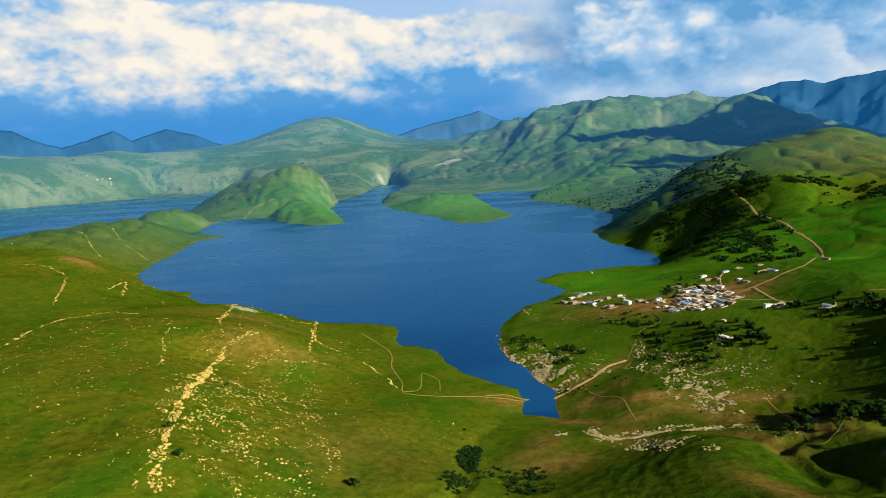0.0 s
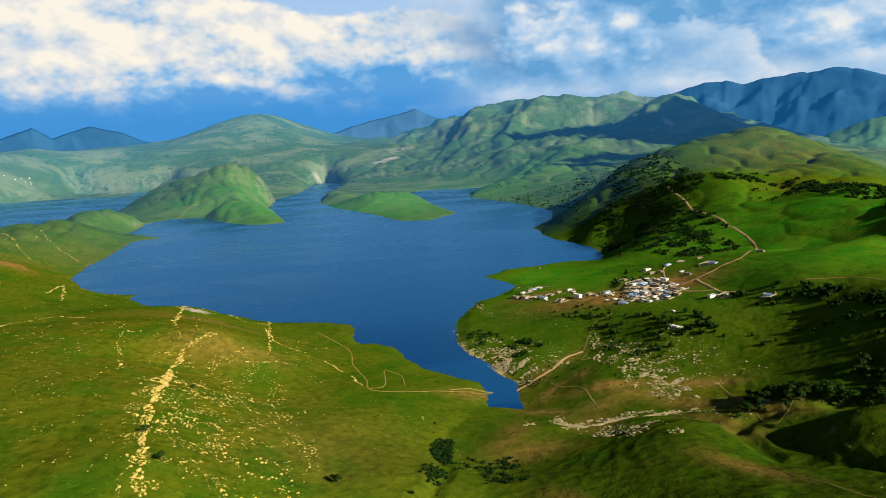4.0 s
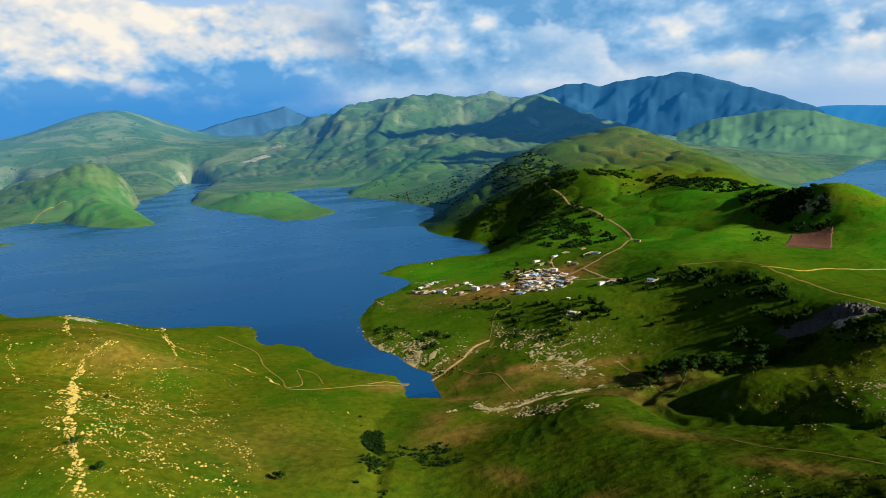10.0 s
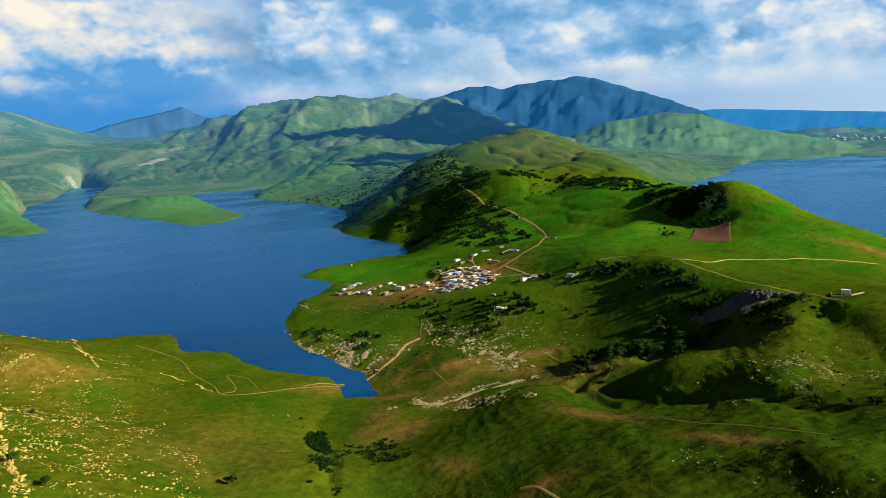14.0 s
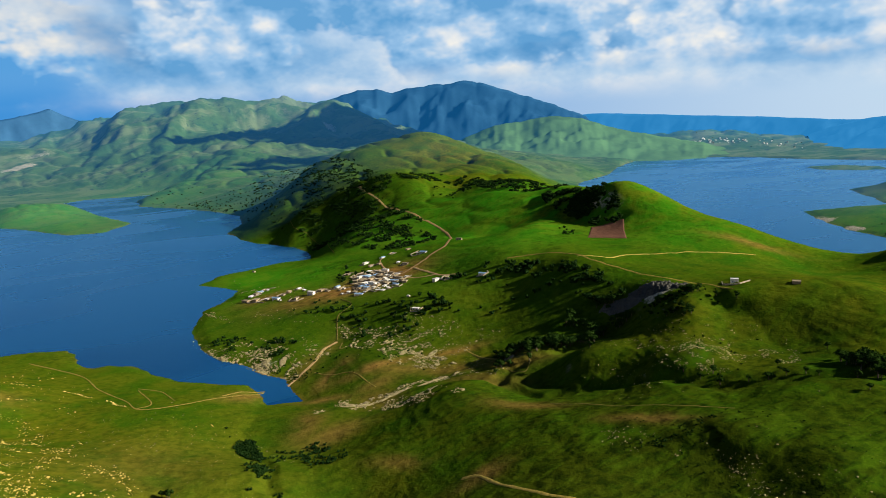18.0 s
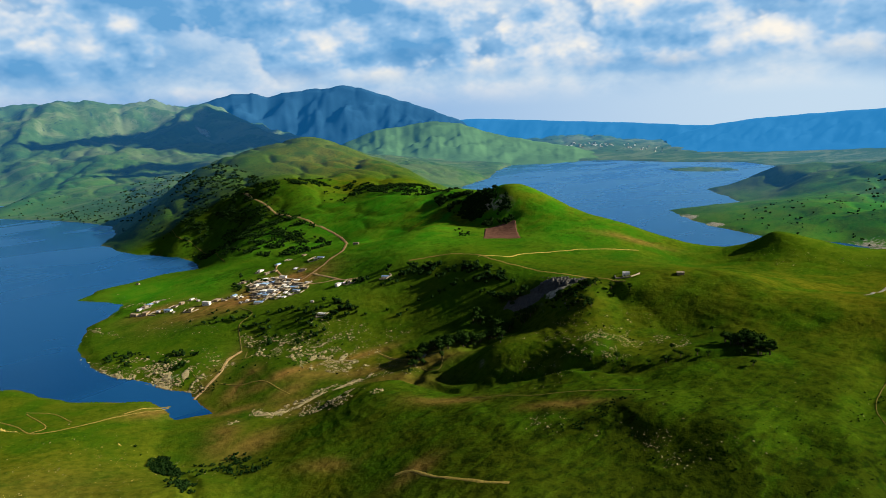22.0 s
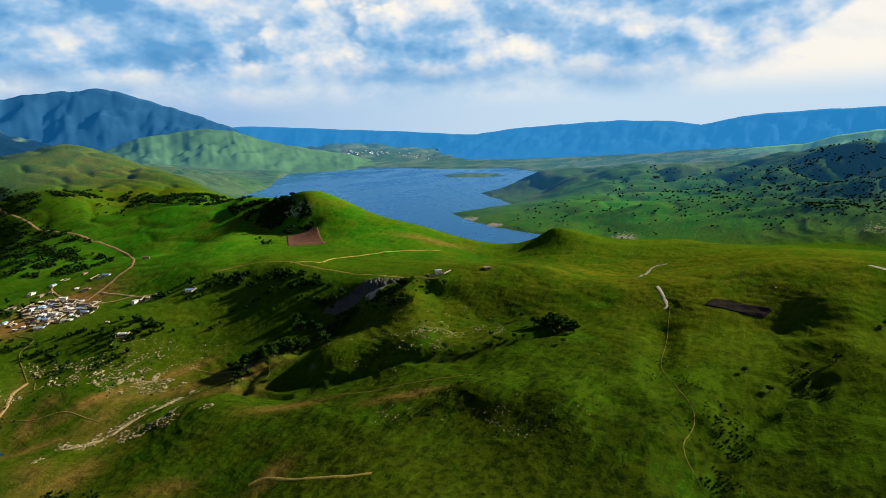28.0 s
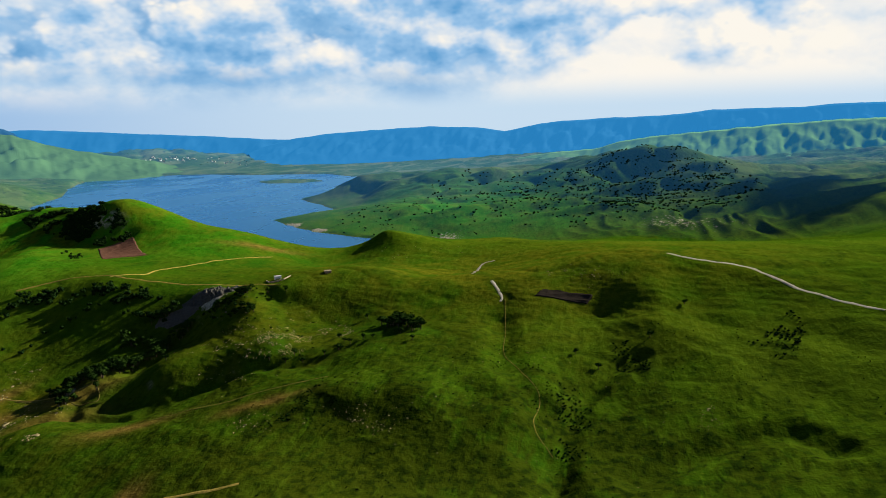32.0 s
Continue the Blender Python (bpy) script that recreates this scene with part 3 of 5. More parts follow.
ROCK = [(1325, 735, 40, 26, 0, 0.9), (1256, 645, 40, 20, 60, 0.9), (1130, 300, 70, 30, 50, 0.8), (60, 3925, 130, 50, 18, 0.9), (-320, 3950, 60, 50, 0, 0.8), (1614, 3744, 80, 40, 100, 0.85), (1165, -170, 130, 210, 0, 0.5), (-160, 625, 70, 60, 0, 0.34), (-250, 850, 30, 25, 0, 0.8), (95, 650, 28, 24, 0, 0.55), (371, 383, 24, 16, 0, 1.0), (-300, 2890, 40, 120, 0, 0.6), (1150, 330, 90, 60, 20, 0.7), (1180, -120, 170, 150, 0, 0.55),
        (1330, 760, 50, 40, 0, 0.8), (150, 4080, 160, 60, 0, 0.7), (1440, 3400, 60, 160, 20, 0.75), (280, 281, 25, 14, 120, 0.5)]
LUSH = [(640, 860, 170, 320, 20, 1.2), (640, 600, 120, 150, 0, 0.8), (250, 1000, 110, 120, 0, 0.8), (480, 1080, 90, 170, 0, 0.8), (450, 720, 130, 120, 0, 0.7), (-30, 2300, 300, 420, 0, 0.9), (-450, 2350, 260, 420, 0, 0.8), (1400, 350, 400, 330, 0, 0.9), (450, 2800, 420, 400, 0, 0.6)]
# scrub on steep slopes; near-hill spots paint in shade and lens falloff
SCRUB_AND_SHADE = [(-211, 385, 90, 45, 60, 0.35), (270, 200, 240, 340, 0, 0.9), (150, 120, 150, 380, 0, 1.4), (230, 20, 120, 160, 0, 1.1), (190, 420, 110, 110, 0, 0.8), (1500, -100, 350, 400, 0, 0.6), (1120, -130, 170, 320, 0, 0.8), (330, 420, 90, 80, 0, 0.6), (240, 330, 160, 60, 130, 0.5), (380, -120, 200, 160, 0, 0.5), (520, 1350, 130, 330, 10, 1.0), (780, 2300, 260, 400, 0, 0.5), (640, 767, 40, 70, 15, 1.0)]
SOIL = [(62, 470, 34, 13, 55, 0.9), (160, 535, 42, 9, -12, 1.3), (230, 512, 32, 8, -25, 1.2), (240, 444, 13, 8, 0, 1.2), (122, 562, 24, 10, 40, 1.3), (-182, 640, 40, 26, 0, 0.7), (-145, 640, 26, 22, 0, 0.7), (60, 575, 20, 14, 0, 1.3), (640, 470, 45, 12, 110, 1.0), (100, 520, 26, 9, -40, 1.0), (-65, 440, 50, 60, 0, 0.35), (190, 245, 26, 8, 120, 0.8), (-595, 1131, 28, 18, 0, 1.0), (50, 578, 24, 14, 0, 1.0), (173, 339, 30, 10, 120, 0.8), (56, 474, 30, 10, 60, 0.4), (89, 280, 16, 8, 0, 1.0), (73, 346, 22, 8, 120, 0.7), (202, 481, 40, 12, 130, 0.8), (145, 574, 22, 10, 60, 0.9), (144, 508, 24, 12, 0, 0.8), (-230, 780, 60, 30, 0, 0.5), (130, 615, 60, 12, 40, 0.8), (-560, 1200, 22, 18, 0, 0.9), (250, 795, 85, 36, -20, 1.1), (318, 800, 60, 46, 0, 1.5), (180, 890, 40, 22, 0, 0.7), (70, 440, 28, 14, 0, 0.9), (60, 585, 16, 10, 0, 0.9), (200, 430, 40, 12, 120, 0.6), (215, 468, 50, 13, 130, 0.9), (175, 515, 40, 14, 140, 0.8), (240, 425, 30, 10, 130, 0.7), (130, 480, 25, 18, 100, 0.7)]


def sheet(name, rows, angles, mat, close):
    """A part of the ground between two distances from its centre."""
    rr, aa = np.meshgrid(rows, angles, indexing="ij")
    x = (CENTRE[0] + rr * np.sin(aa)).ravel()
    y = (CENTRE[1] + rr * np.cos(aa)).ravel()
    z, d = height(x, y)
    nr, na = rr.shape
    i = np.arange(nr * na).reshape(nr, na)
    nxt = np.roll(i, -1, axis=1)
    quads = np.stack([i[:-1], i[1:], nxt[1:], nxt[:-1]], -1).reshape(-1, 4)[:, ::-1]
    me = bpy.data.meshes.new(name)
    me.vertices.add(nr * na)
    me.vertices.foreach_set("co", np.stack([x, y, z], -1).ravel())
    me.loops.add(quads.size)
    me.loops.foreach_set("vertex_index", quads.ravel().astype(np.int32))
    me.polygons.add(len(quads))
    me.polygons.foreach_set("loop_start", np.arange(0, quads.size, 4, dtype=np.int32))
    me.polygons.foreach_set("use_smooth", np.ones(len(quads), bool))
    me.update(calc_edges=True)
    at = me.attributes.new("zones", "FLOAT_COLOR", "POINT")
    rim = 0.5 * np.exp(-np.maximum(d, 0) / 3) * smooth(grain(x, y, 40, 95), -0.3, 0.3)
    cols = np.stack([zone(x, y, DRY_AND_SUNLIT), np.maximum(zone(x, y, ROCK), 0.0), np.maximum(zone(x, y, SOIL) * np.where(y > 700, 1.0, 0.62), rim), zone(x, y, SCRUB_AND_SHADE)], -1)
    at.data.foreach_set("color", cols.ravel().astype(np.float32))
    at = me.attributes.new("lush", "FLOAT", "POINT")
    at.data.foreach_set("value", zone(x, y, LUSH).astype(np.float32))
    me.materials.append(mat)
    return new(name, me)


VIEW = np.radians(np.linspace(-42, 121, 1150))
REST = np.radians(np.linspace(124, 315, 60))
ANGLES = np.r_[VIEW, REST]
NEAR_ROWS = np.r_[0.01, 70, 130, 165, np.geomspace(185, 1150, 430)]
FAR_ROWS = np.geomspace(1150, 4800, 240)
ground = tagged(sheet("ground", NEAR_ROWS, ANGLES, GROUND, True), "green grazed hill pasture round the lakes", "ground", kind="structure")
backdrop = tagged(sheet("backdrop_hills", FAR_ROWS, ANGLES, FAR_HAZE_GROUND, False), "green distant hills and a mountain with blue haze painted in", "hills", kind="structure")

bm = bmesh.new()
bmesh.ops.create_circle(bm, cap_ends=True, segments=96, radius=4790)
me = bpy.data.meshes.new("water")
bm.to_mesh(me)
bm.free()
me.materials.append(WATER)
water = tagged(new("water", me), "deep blue calm reservoir water", "lake", kind="structure")
water.location = (*CENTRE, 0)


# ---- far mountain ranges: distance, crest as (degrees clockwise from +y, height) ----
def mountain_range(name, label, reach, crest, mat, depth, rough, seed):
    az = np.arange(crest[0][0], crest[-1][0], 0.12)
    top = np.interp(az, [c[0] for c in crest], [c[1] for c in crest])
    top = top + rough * rolling(az * 80, az * 0, 110, 4, seed)
    t = np.linspace(0, 1, 26)
    rr = reach - depth * (1 - t[:, None]) + 0 * az
    x = CENTRE[0] + rr * np.sin(np.radians(az))
    y = CENTRE[1] + rr * np.cos(np.radians(az))
    foot = -30.0
    spur = rolling(x.ravel() + 3 * y.ravel(), y.ravel() - x.ravel(), 260, 3, seed + 7).reshape(x.shape)
    z = foot + (top - foot) * t[:, None] ** 1.15 * (1 + 0.22 * spur * np.sin(np.pi * t[:, None]))
    back = (x * 1.012 - CENTRE[0] * 0.012)[-1:], (y * 1.012 - CENTRE[1] * 0.012)[-1:], z[-1:] * 0 + foot
    x, y, z = (np.vstack([p, q]) for p, q in zip((x, y, z), back))
    nr, na = x.shape
    i = np.arange(nr * na).reshape(nr, na)
    quads = np.stack([i[:-1, :-1], i[:-1, 1:], i[1:, 1:], i[1:, :-1]], -1).reshape(-1, 4)
    me = bpy.data.meshes.new(name)
    me.from_pydata(np.stack([x, y, z], -1).reshape(-1, 3).tolist(), [], quads.tolist())
    me.polygons.foreach_set("use_smooth", np.ones(len(me.polygons), bool))
    me.materials.append(mat)
    return tagged(new(name, me), label, "mountain", kind="structure")


# blue of the air painted into base colours and emission
HAZE_BLUE = range_material("blue_haze_range", (0.015, 0.04, 0.07), (0.03, 0.24, 0.62), 0.102)
HAZE_DARK_BLUE = range_material("dark_blue_haze_range", (0.008, 0.025, 0.045), (0.01, 0.20, 0.56), 0.115)
HAZE_PALE_BLUE = range_material("pale_blue_haze_range", (0.005, 0.016, 0.028), (0.035, 0.36, 0.86), 0.20)
HAZE_GREEN = range_material("green_haze_range", (0.032, 0.066, 0.024), (0.03, 0.26, 0.50), 0.078)
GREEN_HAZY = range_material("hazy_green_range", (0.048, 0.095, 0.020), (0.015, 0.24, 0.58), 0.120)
mountain_range("backdrop_peak", "steep mountain massif with blue haze painted in", 4780, [(22.9, 368), (26.1, 448), (27.5, 472), (28.6, 475), (29.7, 441), (31.0, 464), (32.8, 485), (34.6, 491), (35.7, 504), (37.6, 469), (39.3, 425), (40.9, 374), (42.0, 341), (43.4, 300), (45.0, 241), (46.5, 182), (49.9, 96), (52.8, 28)], HAZE_DARK_BLUE, 420, 9, 3)
mountain_range("backdrop_foothill", "sunlit green foothill with gullies and painted haze", 4200, [(33.7, 63), (35.4, 129), (38.0, 202), (40.6, 225), (42.6, 242), (45.0, 225), (47.0, 172), (49.2, 127), (52.1, 89), (54.9, 43), (57.5, -6)], HAZE_GREEN, 800, 6, 4)
mountain_range("backdrop_horizon_range", "low range on the horizon in painted pale blue haze", 4790, [(40, 180), (43.7, 240), (45.9, 249), (49.8, 230), (54.3, 203), (58.9, 179), (62.6, 153), (67.3, 129), (71.8, 80)], HAZE_PALE_BLUE, 300, 3, 5)
mountain_range("backdrop_long_ridge", "long level ridge in painted blue haze", 4700, [(61.4, 78), (63.2, 118), (65.0, 154), (68.6, 183), (73.2, 200), (76.0, 209), (80.2, 194), (82.3, 167), (85.3, 214), (89.4, 236), (93.8, 241), (95.9, 248), (98.4, 274), (100.8, 275), (103.9, 274), (106.8, 287), (109.8, 291), (114.0, 285), (118.4, 237), (125, 200)], HAZE_PALE_BLUE, 700, 3, 6)
mountain_range("backdrop_green_ridge", "green ridge behind the lake with painted haze", 3900, [(69.2, -46), (73.0, -29), (77.7, 1), (82.4, 17), (85.2, 48), (89.4, 69), (91.6, 110), (95.1, 142), (98.0, 156), (102.0, 180), (104.7, 191), (107.6, 206), (109.9, 210), (114.2, 209), (118.5, 177), (125, 150)], GREEN_HAZY, 900, 4, 7)
mountain_range("backdrop_west_range", "range beyond the western lake in painted dark blue haze", 4785, [(-42, 420), (-33.1, 452), (-31.2, 437), (-29.8, 419), (-28.6, 356), (-26.9, 308), (-25.0, 348), (-23.4, 397), (-22.2, 333), (-19.7, 394), (-17.7, 351), (-15.9, 282), (-14.2, 252)], HAZE_DARK_BLUE, 260, 5, 8)
mountain_range("backdrop_gap_peaks", "peaks seen through a gap in painted pale haze", 4785, [(-6, 230), (-4.9, 256), (-2.1, 281), (1.6, 359), (3.5, 388), (4.8, 416), (6.2, 350), (8.0, 293), (10.6, 243)], HAZE_BLUE, 260, 6, 9)


# ---- unseen clouds overhead, added so that their shade lies on the hills ----
def cloud(x, y, z, rx, ry, seed):
    rng = random.Random(seed)
    verts, faces = [], []
    for k in range(40):
        a, r = rng.uniform(0, 6.28), math.sqrt(rng.random())
        cx, cy = x + rx * r * math.cos(a), y + ry * r * math.sin(a)
        size = rng.uniform(0.22, 0.42) * min(rx, ry) * (1.15 - 0.5 * r)
        bm = bmesh.new()
        bmesh.ops.create_icosphere(bm, subdivisions=3, radius=size)
        base = len(verts)
        for v in bm.verts:
            bump = 1 + 0.22 * noise.noise(v.co * 3.5 / size + Vector((k * 7, 0, 0))) + 0.1 * noise.noise(v.co * 9 / size)
            p = v.co * bump
            verts.append((cx + p.x, cy + p.y, z + max(p.z, -0.12 * size) + rng.uniform(0, 2)))
        faces += [tuple(base + v.index for v in f.verts) for f in bm.faces]
        bm.free()
    me = bpy.data.meshes.new("backdrop_cloud")
    me.from_pydata(verts, [], faces)
    me.polygons.foreach_set("use_smooth", np.ones(len(me.polygons), bool))
    me.materials.append(CLOUD)
    return tagged(new("backdrop_cloud", me), "unseen white cumulus cloud added to shade the hills", "cloud", kind="structure")


CLOUD = range_material("cloud_white", (0.5, 0.5, 0.52), (0.0, 0.0, 0.0), 0.0)
CLOUD_BASE = 1500.0


def cloud_over(x, y, z, rx, ry, seed):
    """A cloud whose shade falls on the ground round x, y at the height z."""
    reach = (CLOUD_BASE - z) / math.tan(radians(SUN_HEIGHT))
    return cloud(x + reach * math.sin(radians(SUN_AZIMUTH)), y + reach * math.cos(radians(SUN_AZIMUTH)), CLOUD_BASE, rx, ry, seed)


cloud_over(1850, 3500, 240, 620, 420, 2)
cloud_over(1050, 3700, 230, 330, 130, 6)
cloud_over(1010, 2850, 110, 220, 130, 4)
cloud_over(1400, -390, 60, 230, 130, 5)

# ---- where things stand ----
ROADS = [
    (5.0, [(564, 1353), (555, 1276), (548, 1190), (543, 1114), (536, 1051), (532, 997), (520, 944), (495, 897), (437, 828), (398, 811), (363, 795), (335, 785), (314, 782), (293, 773)]),
    (4.5, [(485, -35), (464, -68), (457, -97), (427, -119), (409, -129), (390, -145), (372, -160), (350, -179)]),
    (4.0, [(358, 788), (347, 739), (341, 695), (351, 666)]),
    (3.5, [(334, 782), (339, 831), (359, 888), (377, 909)]),
    (3.0, [(290, 766), (315, 755), (328, 726), (341, 708)]),
    (4.0, [(471, 155), (588, 165), (609, 151)]),
    (3.5, [(436, 130), (417, 120), (404, 115), (397, 116)]),
]
TRACKS = [
    (2.2, [(233, 762), (229, 725), (204, 709), (184, 671), (173, 649)]),
    (4.5, [(171, 646), (154, 638), (133, 616), (111, 600), (91, 586)]),
    (3.0, [(173, 637), (163, 622), (170, 621)]),
    (1.8, [(439, 1443), (419, 1357), (430, 1320), (418, 1218), (368, 1067)]),
    (1.1, [(400, 112), (340, 104), (293, 99), (259, 82), (224, 67), (191, 68), (165, 55)]),
    (2.2, [(187, 330), (196, 290), (214, 250), (230, 216)]),
    (1.5, [(113, 633), (110, 607), (104, 606)]),
    (1.8, [(236, 490), (231, 448), (229, 408), (253, 425)]),
]
MEADOW_TRACKS = [
    (2.2, [(407, 525), (431, 504), (472, 514), (509, 497), (557, 477), (606, 440)]),
    (2.6, [(392, 628), (413, 603), (424, 569), (412, 530), (407, 501), (404, 455), (400, 407), (405, 372), (389, 324)]),
    (2.8, [(82, 290), (88, 281), (87, 260), (92, 233), (98, 215)]),
    (1.2, [(120, 590), (126, 566), (139, 546), (140, 520), (140, 501)]),
    (1.5, [(240, 505), (236, 470), (238, 440), (250, 424)]),
    (1.6, [(-104, 822), (-65, 742), (-57, 672), (-44, 616), (-39, 577), (-8, 572), (26, 582), (68, 585)]),
    (1.3, [(-27, 652), (-27, 591), (-40, 581)]),
    (1.2, [(-26, 657), (-11, 633), (-9, 589)]),
    (2.0, [(31, 588), (52, 594), (70, 587)]),
    (1.5, [(-680, 2391), (-674, 2485), (-628, 2513), (-597, 2514)]),
]
STONY_LINES = [
    (5.0, [(-149, 323), (-155, 348), (-162, 371), (-173, 408), (-181, 449), (-186, 489), (-211, 601), (-207, 633), (-194, 645), (-184, 658)]),
    (2.2, [(-385, 584), (-405, 668), (-414, 747), (-385, 790), (-329, 751)]),
    (3.0, [(-226, 670), (-254, 789), (-296, 1025), (-263, 996), (-202, 870), (-166, 864)]),
    (2.5, [(-135, 636), (-146, 757), (-168, 838)]),
    (2.2, [(-654, 1073), (-606, 1066), (-552, 1010), (-472, 824)]),
    (2.0, [(-474, 965), (-500, 1084), (-438, 928)]),
    (2.2, [(-237, 556), (-265, 634), (-271, 664), (-250, 660)]),
    (3.0, [(-173, 906), (-149, 745), (-126, 711), (-101, 699)]),
    (2.4, [(-164, 622), (-139, 628), (-126, 642), (-105, 641)]),
    (2.4, [(-845, 1598), (-802, 1562), (-727, 1442), (-690, 1397)]),
    (2.6, [(-813, 1696), (-732, 1586), (-690, 1556), (-646, 1507)]),
    (1.4, [(-87, 676), (-61, 633), (-45, 584)]),
    (1.6, [(-157, 322), (-161, 337), (-161, 366)]),
]
GROVES = [
    (388, 568, 4, 34, 14, -2, 15, 6.5),
    (377, 567, -4, 55, -11, -1, 33, 6.8),
    (361, 493, 3, -35, 14, 1, 39, 7.2),
    (351, 424, 9, 30, -13, 4, 24, 6.8),
    (307, 417, 3, 29, 13, -1, 33, 7.5),
    (281, 429, 3, -24, -11, -1, 30, 7.5),
    (249, 434, 10, -19, 7, 4, 24, 7.0),
    (338, 358, 1, 23, -7, 0, 21, 5.2),
    (343, 426, -4, -13, -6, 2, 9, 7.8),
    (378, 338, 7, -16, 4, 2, 21, 6.5),
    (283, 419, -6, 17, -8, -3, 21, 8.5),
    (313, 397, 5, -8, -6, -4, 10, 7.8),
    (250, 425, 4, -15, -11, -3, 20, 7.8),
    (218, 654, -2, 54, 23, 1, 39, 5.9),
    (274, 608, -0, -29, -14, 0, 24, 7.2),
    (331, 191, 14, 8, -7, 12, 39, 8.5),
    (302, 880, 9, 45, -18, 4, 24, 6.5),
    (202, 757, -9, 28, -14, -5, 15, 5.9),
    (115, 687, 8, -27, -12, -4, 21, 5.9),
    (86, 740, 1, -21, 11, 0, 10, 5.9),
    (344, 392, 3, -17, -12, -2, 18, 6.5),
    (341, 628, -1, 30, -7, -0, 12, 6.5),
    (376, 606, -5, 31, -11, -2, 15, 6.5),
    (372, 495, 3, -26, 12, 1, 21, 7.2),
    (241, 646, 4, -43, -15, -1, 24, 5.9),
    (229, 436, 10, -8, 4, 6, 12, 5.9),
]
WOODS = [
    (478, 1190, -15, -205, 60, -4, 1300, 5.2),
    (600, 1560, 54, 190, 70, -18, 700, 5.5),
    (655, 1286, 91, -12, 4, 31, 260, 6.0),
    (742, 1060, 22, 150, 40, -10, 620, 6.0),
    (652, 770, 25, 78, -24, 9, 760, 6.2),
    (519, 2310, 65, -347, 91, 17, 90, 5.0),
    (460, 1613, 28, 229, -26, 3, 60, 5.0),
    (361, 373, -18, -24, 11, -8, 40, 3.5),
    (1560, -120, -230, -9, -5, 170, 1200, 5.0),
    (1566, 214, -268, -158, 78, -133, 220, 6.0),
    (336, -100, -32, 5, 2, 15, 70, 2.2),
    (3, 422, -13, -48, 5, -1, 70, 3.0),
    (86, 733, -2, 28, 15, 1, 60, 2.6),
    (113, 619, -4, 29, -18, -2, 60, 1.8),
    (669, 1158, 39, 80, -26, 13, 20, 4.5),
    (553, 690, -26, -29, -7, 6, 16, 4.0),
    (3744, 2675, -78, 507, 333, 51, 60, 6.0),
    (325, 311, 45, 40, -21, 23, 40, 2.0),
    (185, 195, -37, -25, -19, 28, 40, 1.2),
    (189, 587, 9, -72, 31, 4, 90, 1.7),
    (12, 470, 4, 42, 6, 0, 130, 2.5),
    (36, 425, 17, 8, -6, 14, 100, 2.3),
    (46, 398, 13, 4, -3, 10, 60, 2.2),
    (0, 380, 5, 24, 6, 0, 70, 2.1),
    (300, 6, 20, 7, -4, 9, 80, 1.7),
    (228, 45, 34, 5, -3, 8, 90, 1.5),
    (186, 48, 18, 4, -3, 9, 60, 1.5),
    (262, 84, 40, 16, -5, 11, 60, 1.2),
    (170, 221, 28, -6, 3, 7, 60, 1.4),
    (205, 80, 60, 60, -50, 50, 160, 0.9),
    (150, 160, 60, 60, -50, 50, 160, 0.9),
    (250, -60, 60, 60, -50, 50, 120, 1.0),
    (430, 2120, 50, 200, 70, -10, 220, 5.0),
    (760, 2300, 160, 260, 120, -60, 420, 5.5),
    (1330, 420, 150, 90, -80, 120, 130, 4.5),
    (1480, 120, 200, 120, -90, 160, 260, 4.5),
]
LONE_TREES = [(281, 574), (299, 559), (298, 538), (308, 537), (343, 568), (326, 536), (333, 524), (267, 370), (214, 427), (-58, 382), (-61, 386), (80, 624), (262, 277), (263, 264), (271, 260), (266, 251), (278, 238), (286, 229), (296, 223), (303, 214), (306, 207), (344, 210), (297, 228), (356, 203), (-171, 513), (-167, 394), (-148, 357), (-59, 384)]
LONE_TREES += [(304, 46), (285, 29), (325, -9), (386, -41), (294, 171), (358, 229), (311, 238)]
HOUSE_SITES = [(173, 926), (183, 930), (158, 905), (178, 877), (186, 863), (200, 873), (210, 877), (227, 884), (227, 864), (202, 831), (222, 829), (238, 833), (242, 821), (258, 825), (243, 779), (252, 778), (256, 768), (269, 777), (261, 751), (282, 784), (294, 785), (315, 807), (287, 745), (277, 743), (342, 883), (345, 908), (352, 879), (330, 839), (373, 906), (396, 912), (367, 847), (366, 826), (415, 898), (401, 848), (405, 838), (304, 745), (308, 730), (325, 754), (332, 682), (338, 678)]
HOUSE_SITES += [(325, 684), (302, 880), (467, 835), (355, 629), (272, 662), (255, 618), (239, 1108), (169, 894), (186, 848), (253, 751), (269, 755), (300, 807), (305, 799), (257, 802), (285, 766), (414, 340), (429, 293)]
FIELD = [(598, 691), (633, 661), (545, 576), (527, 630)]
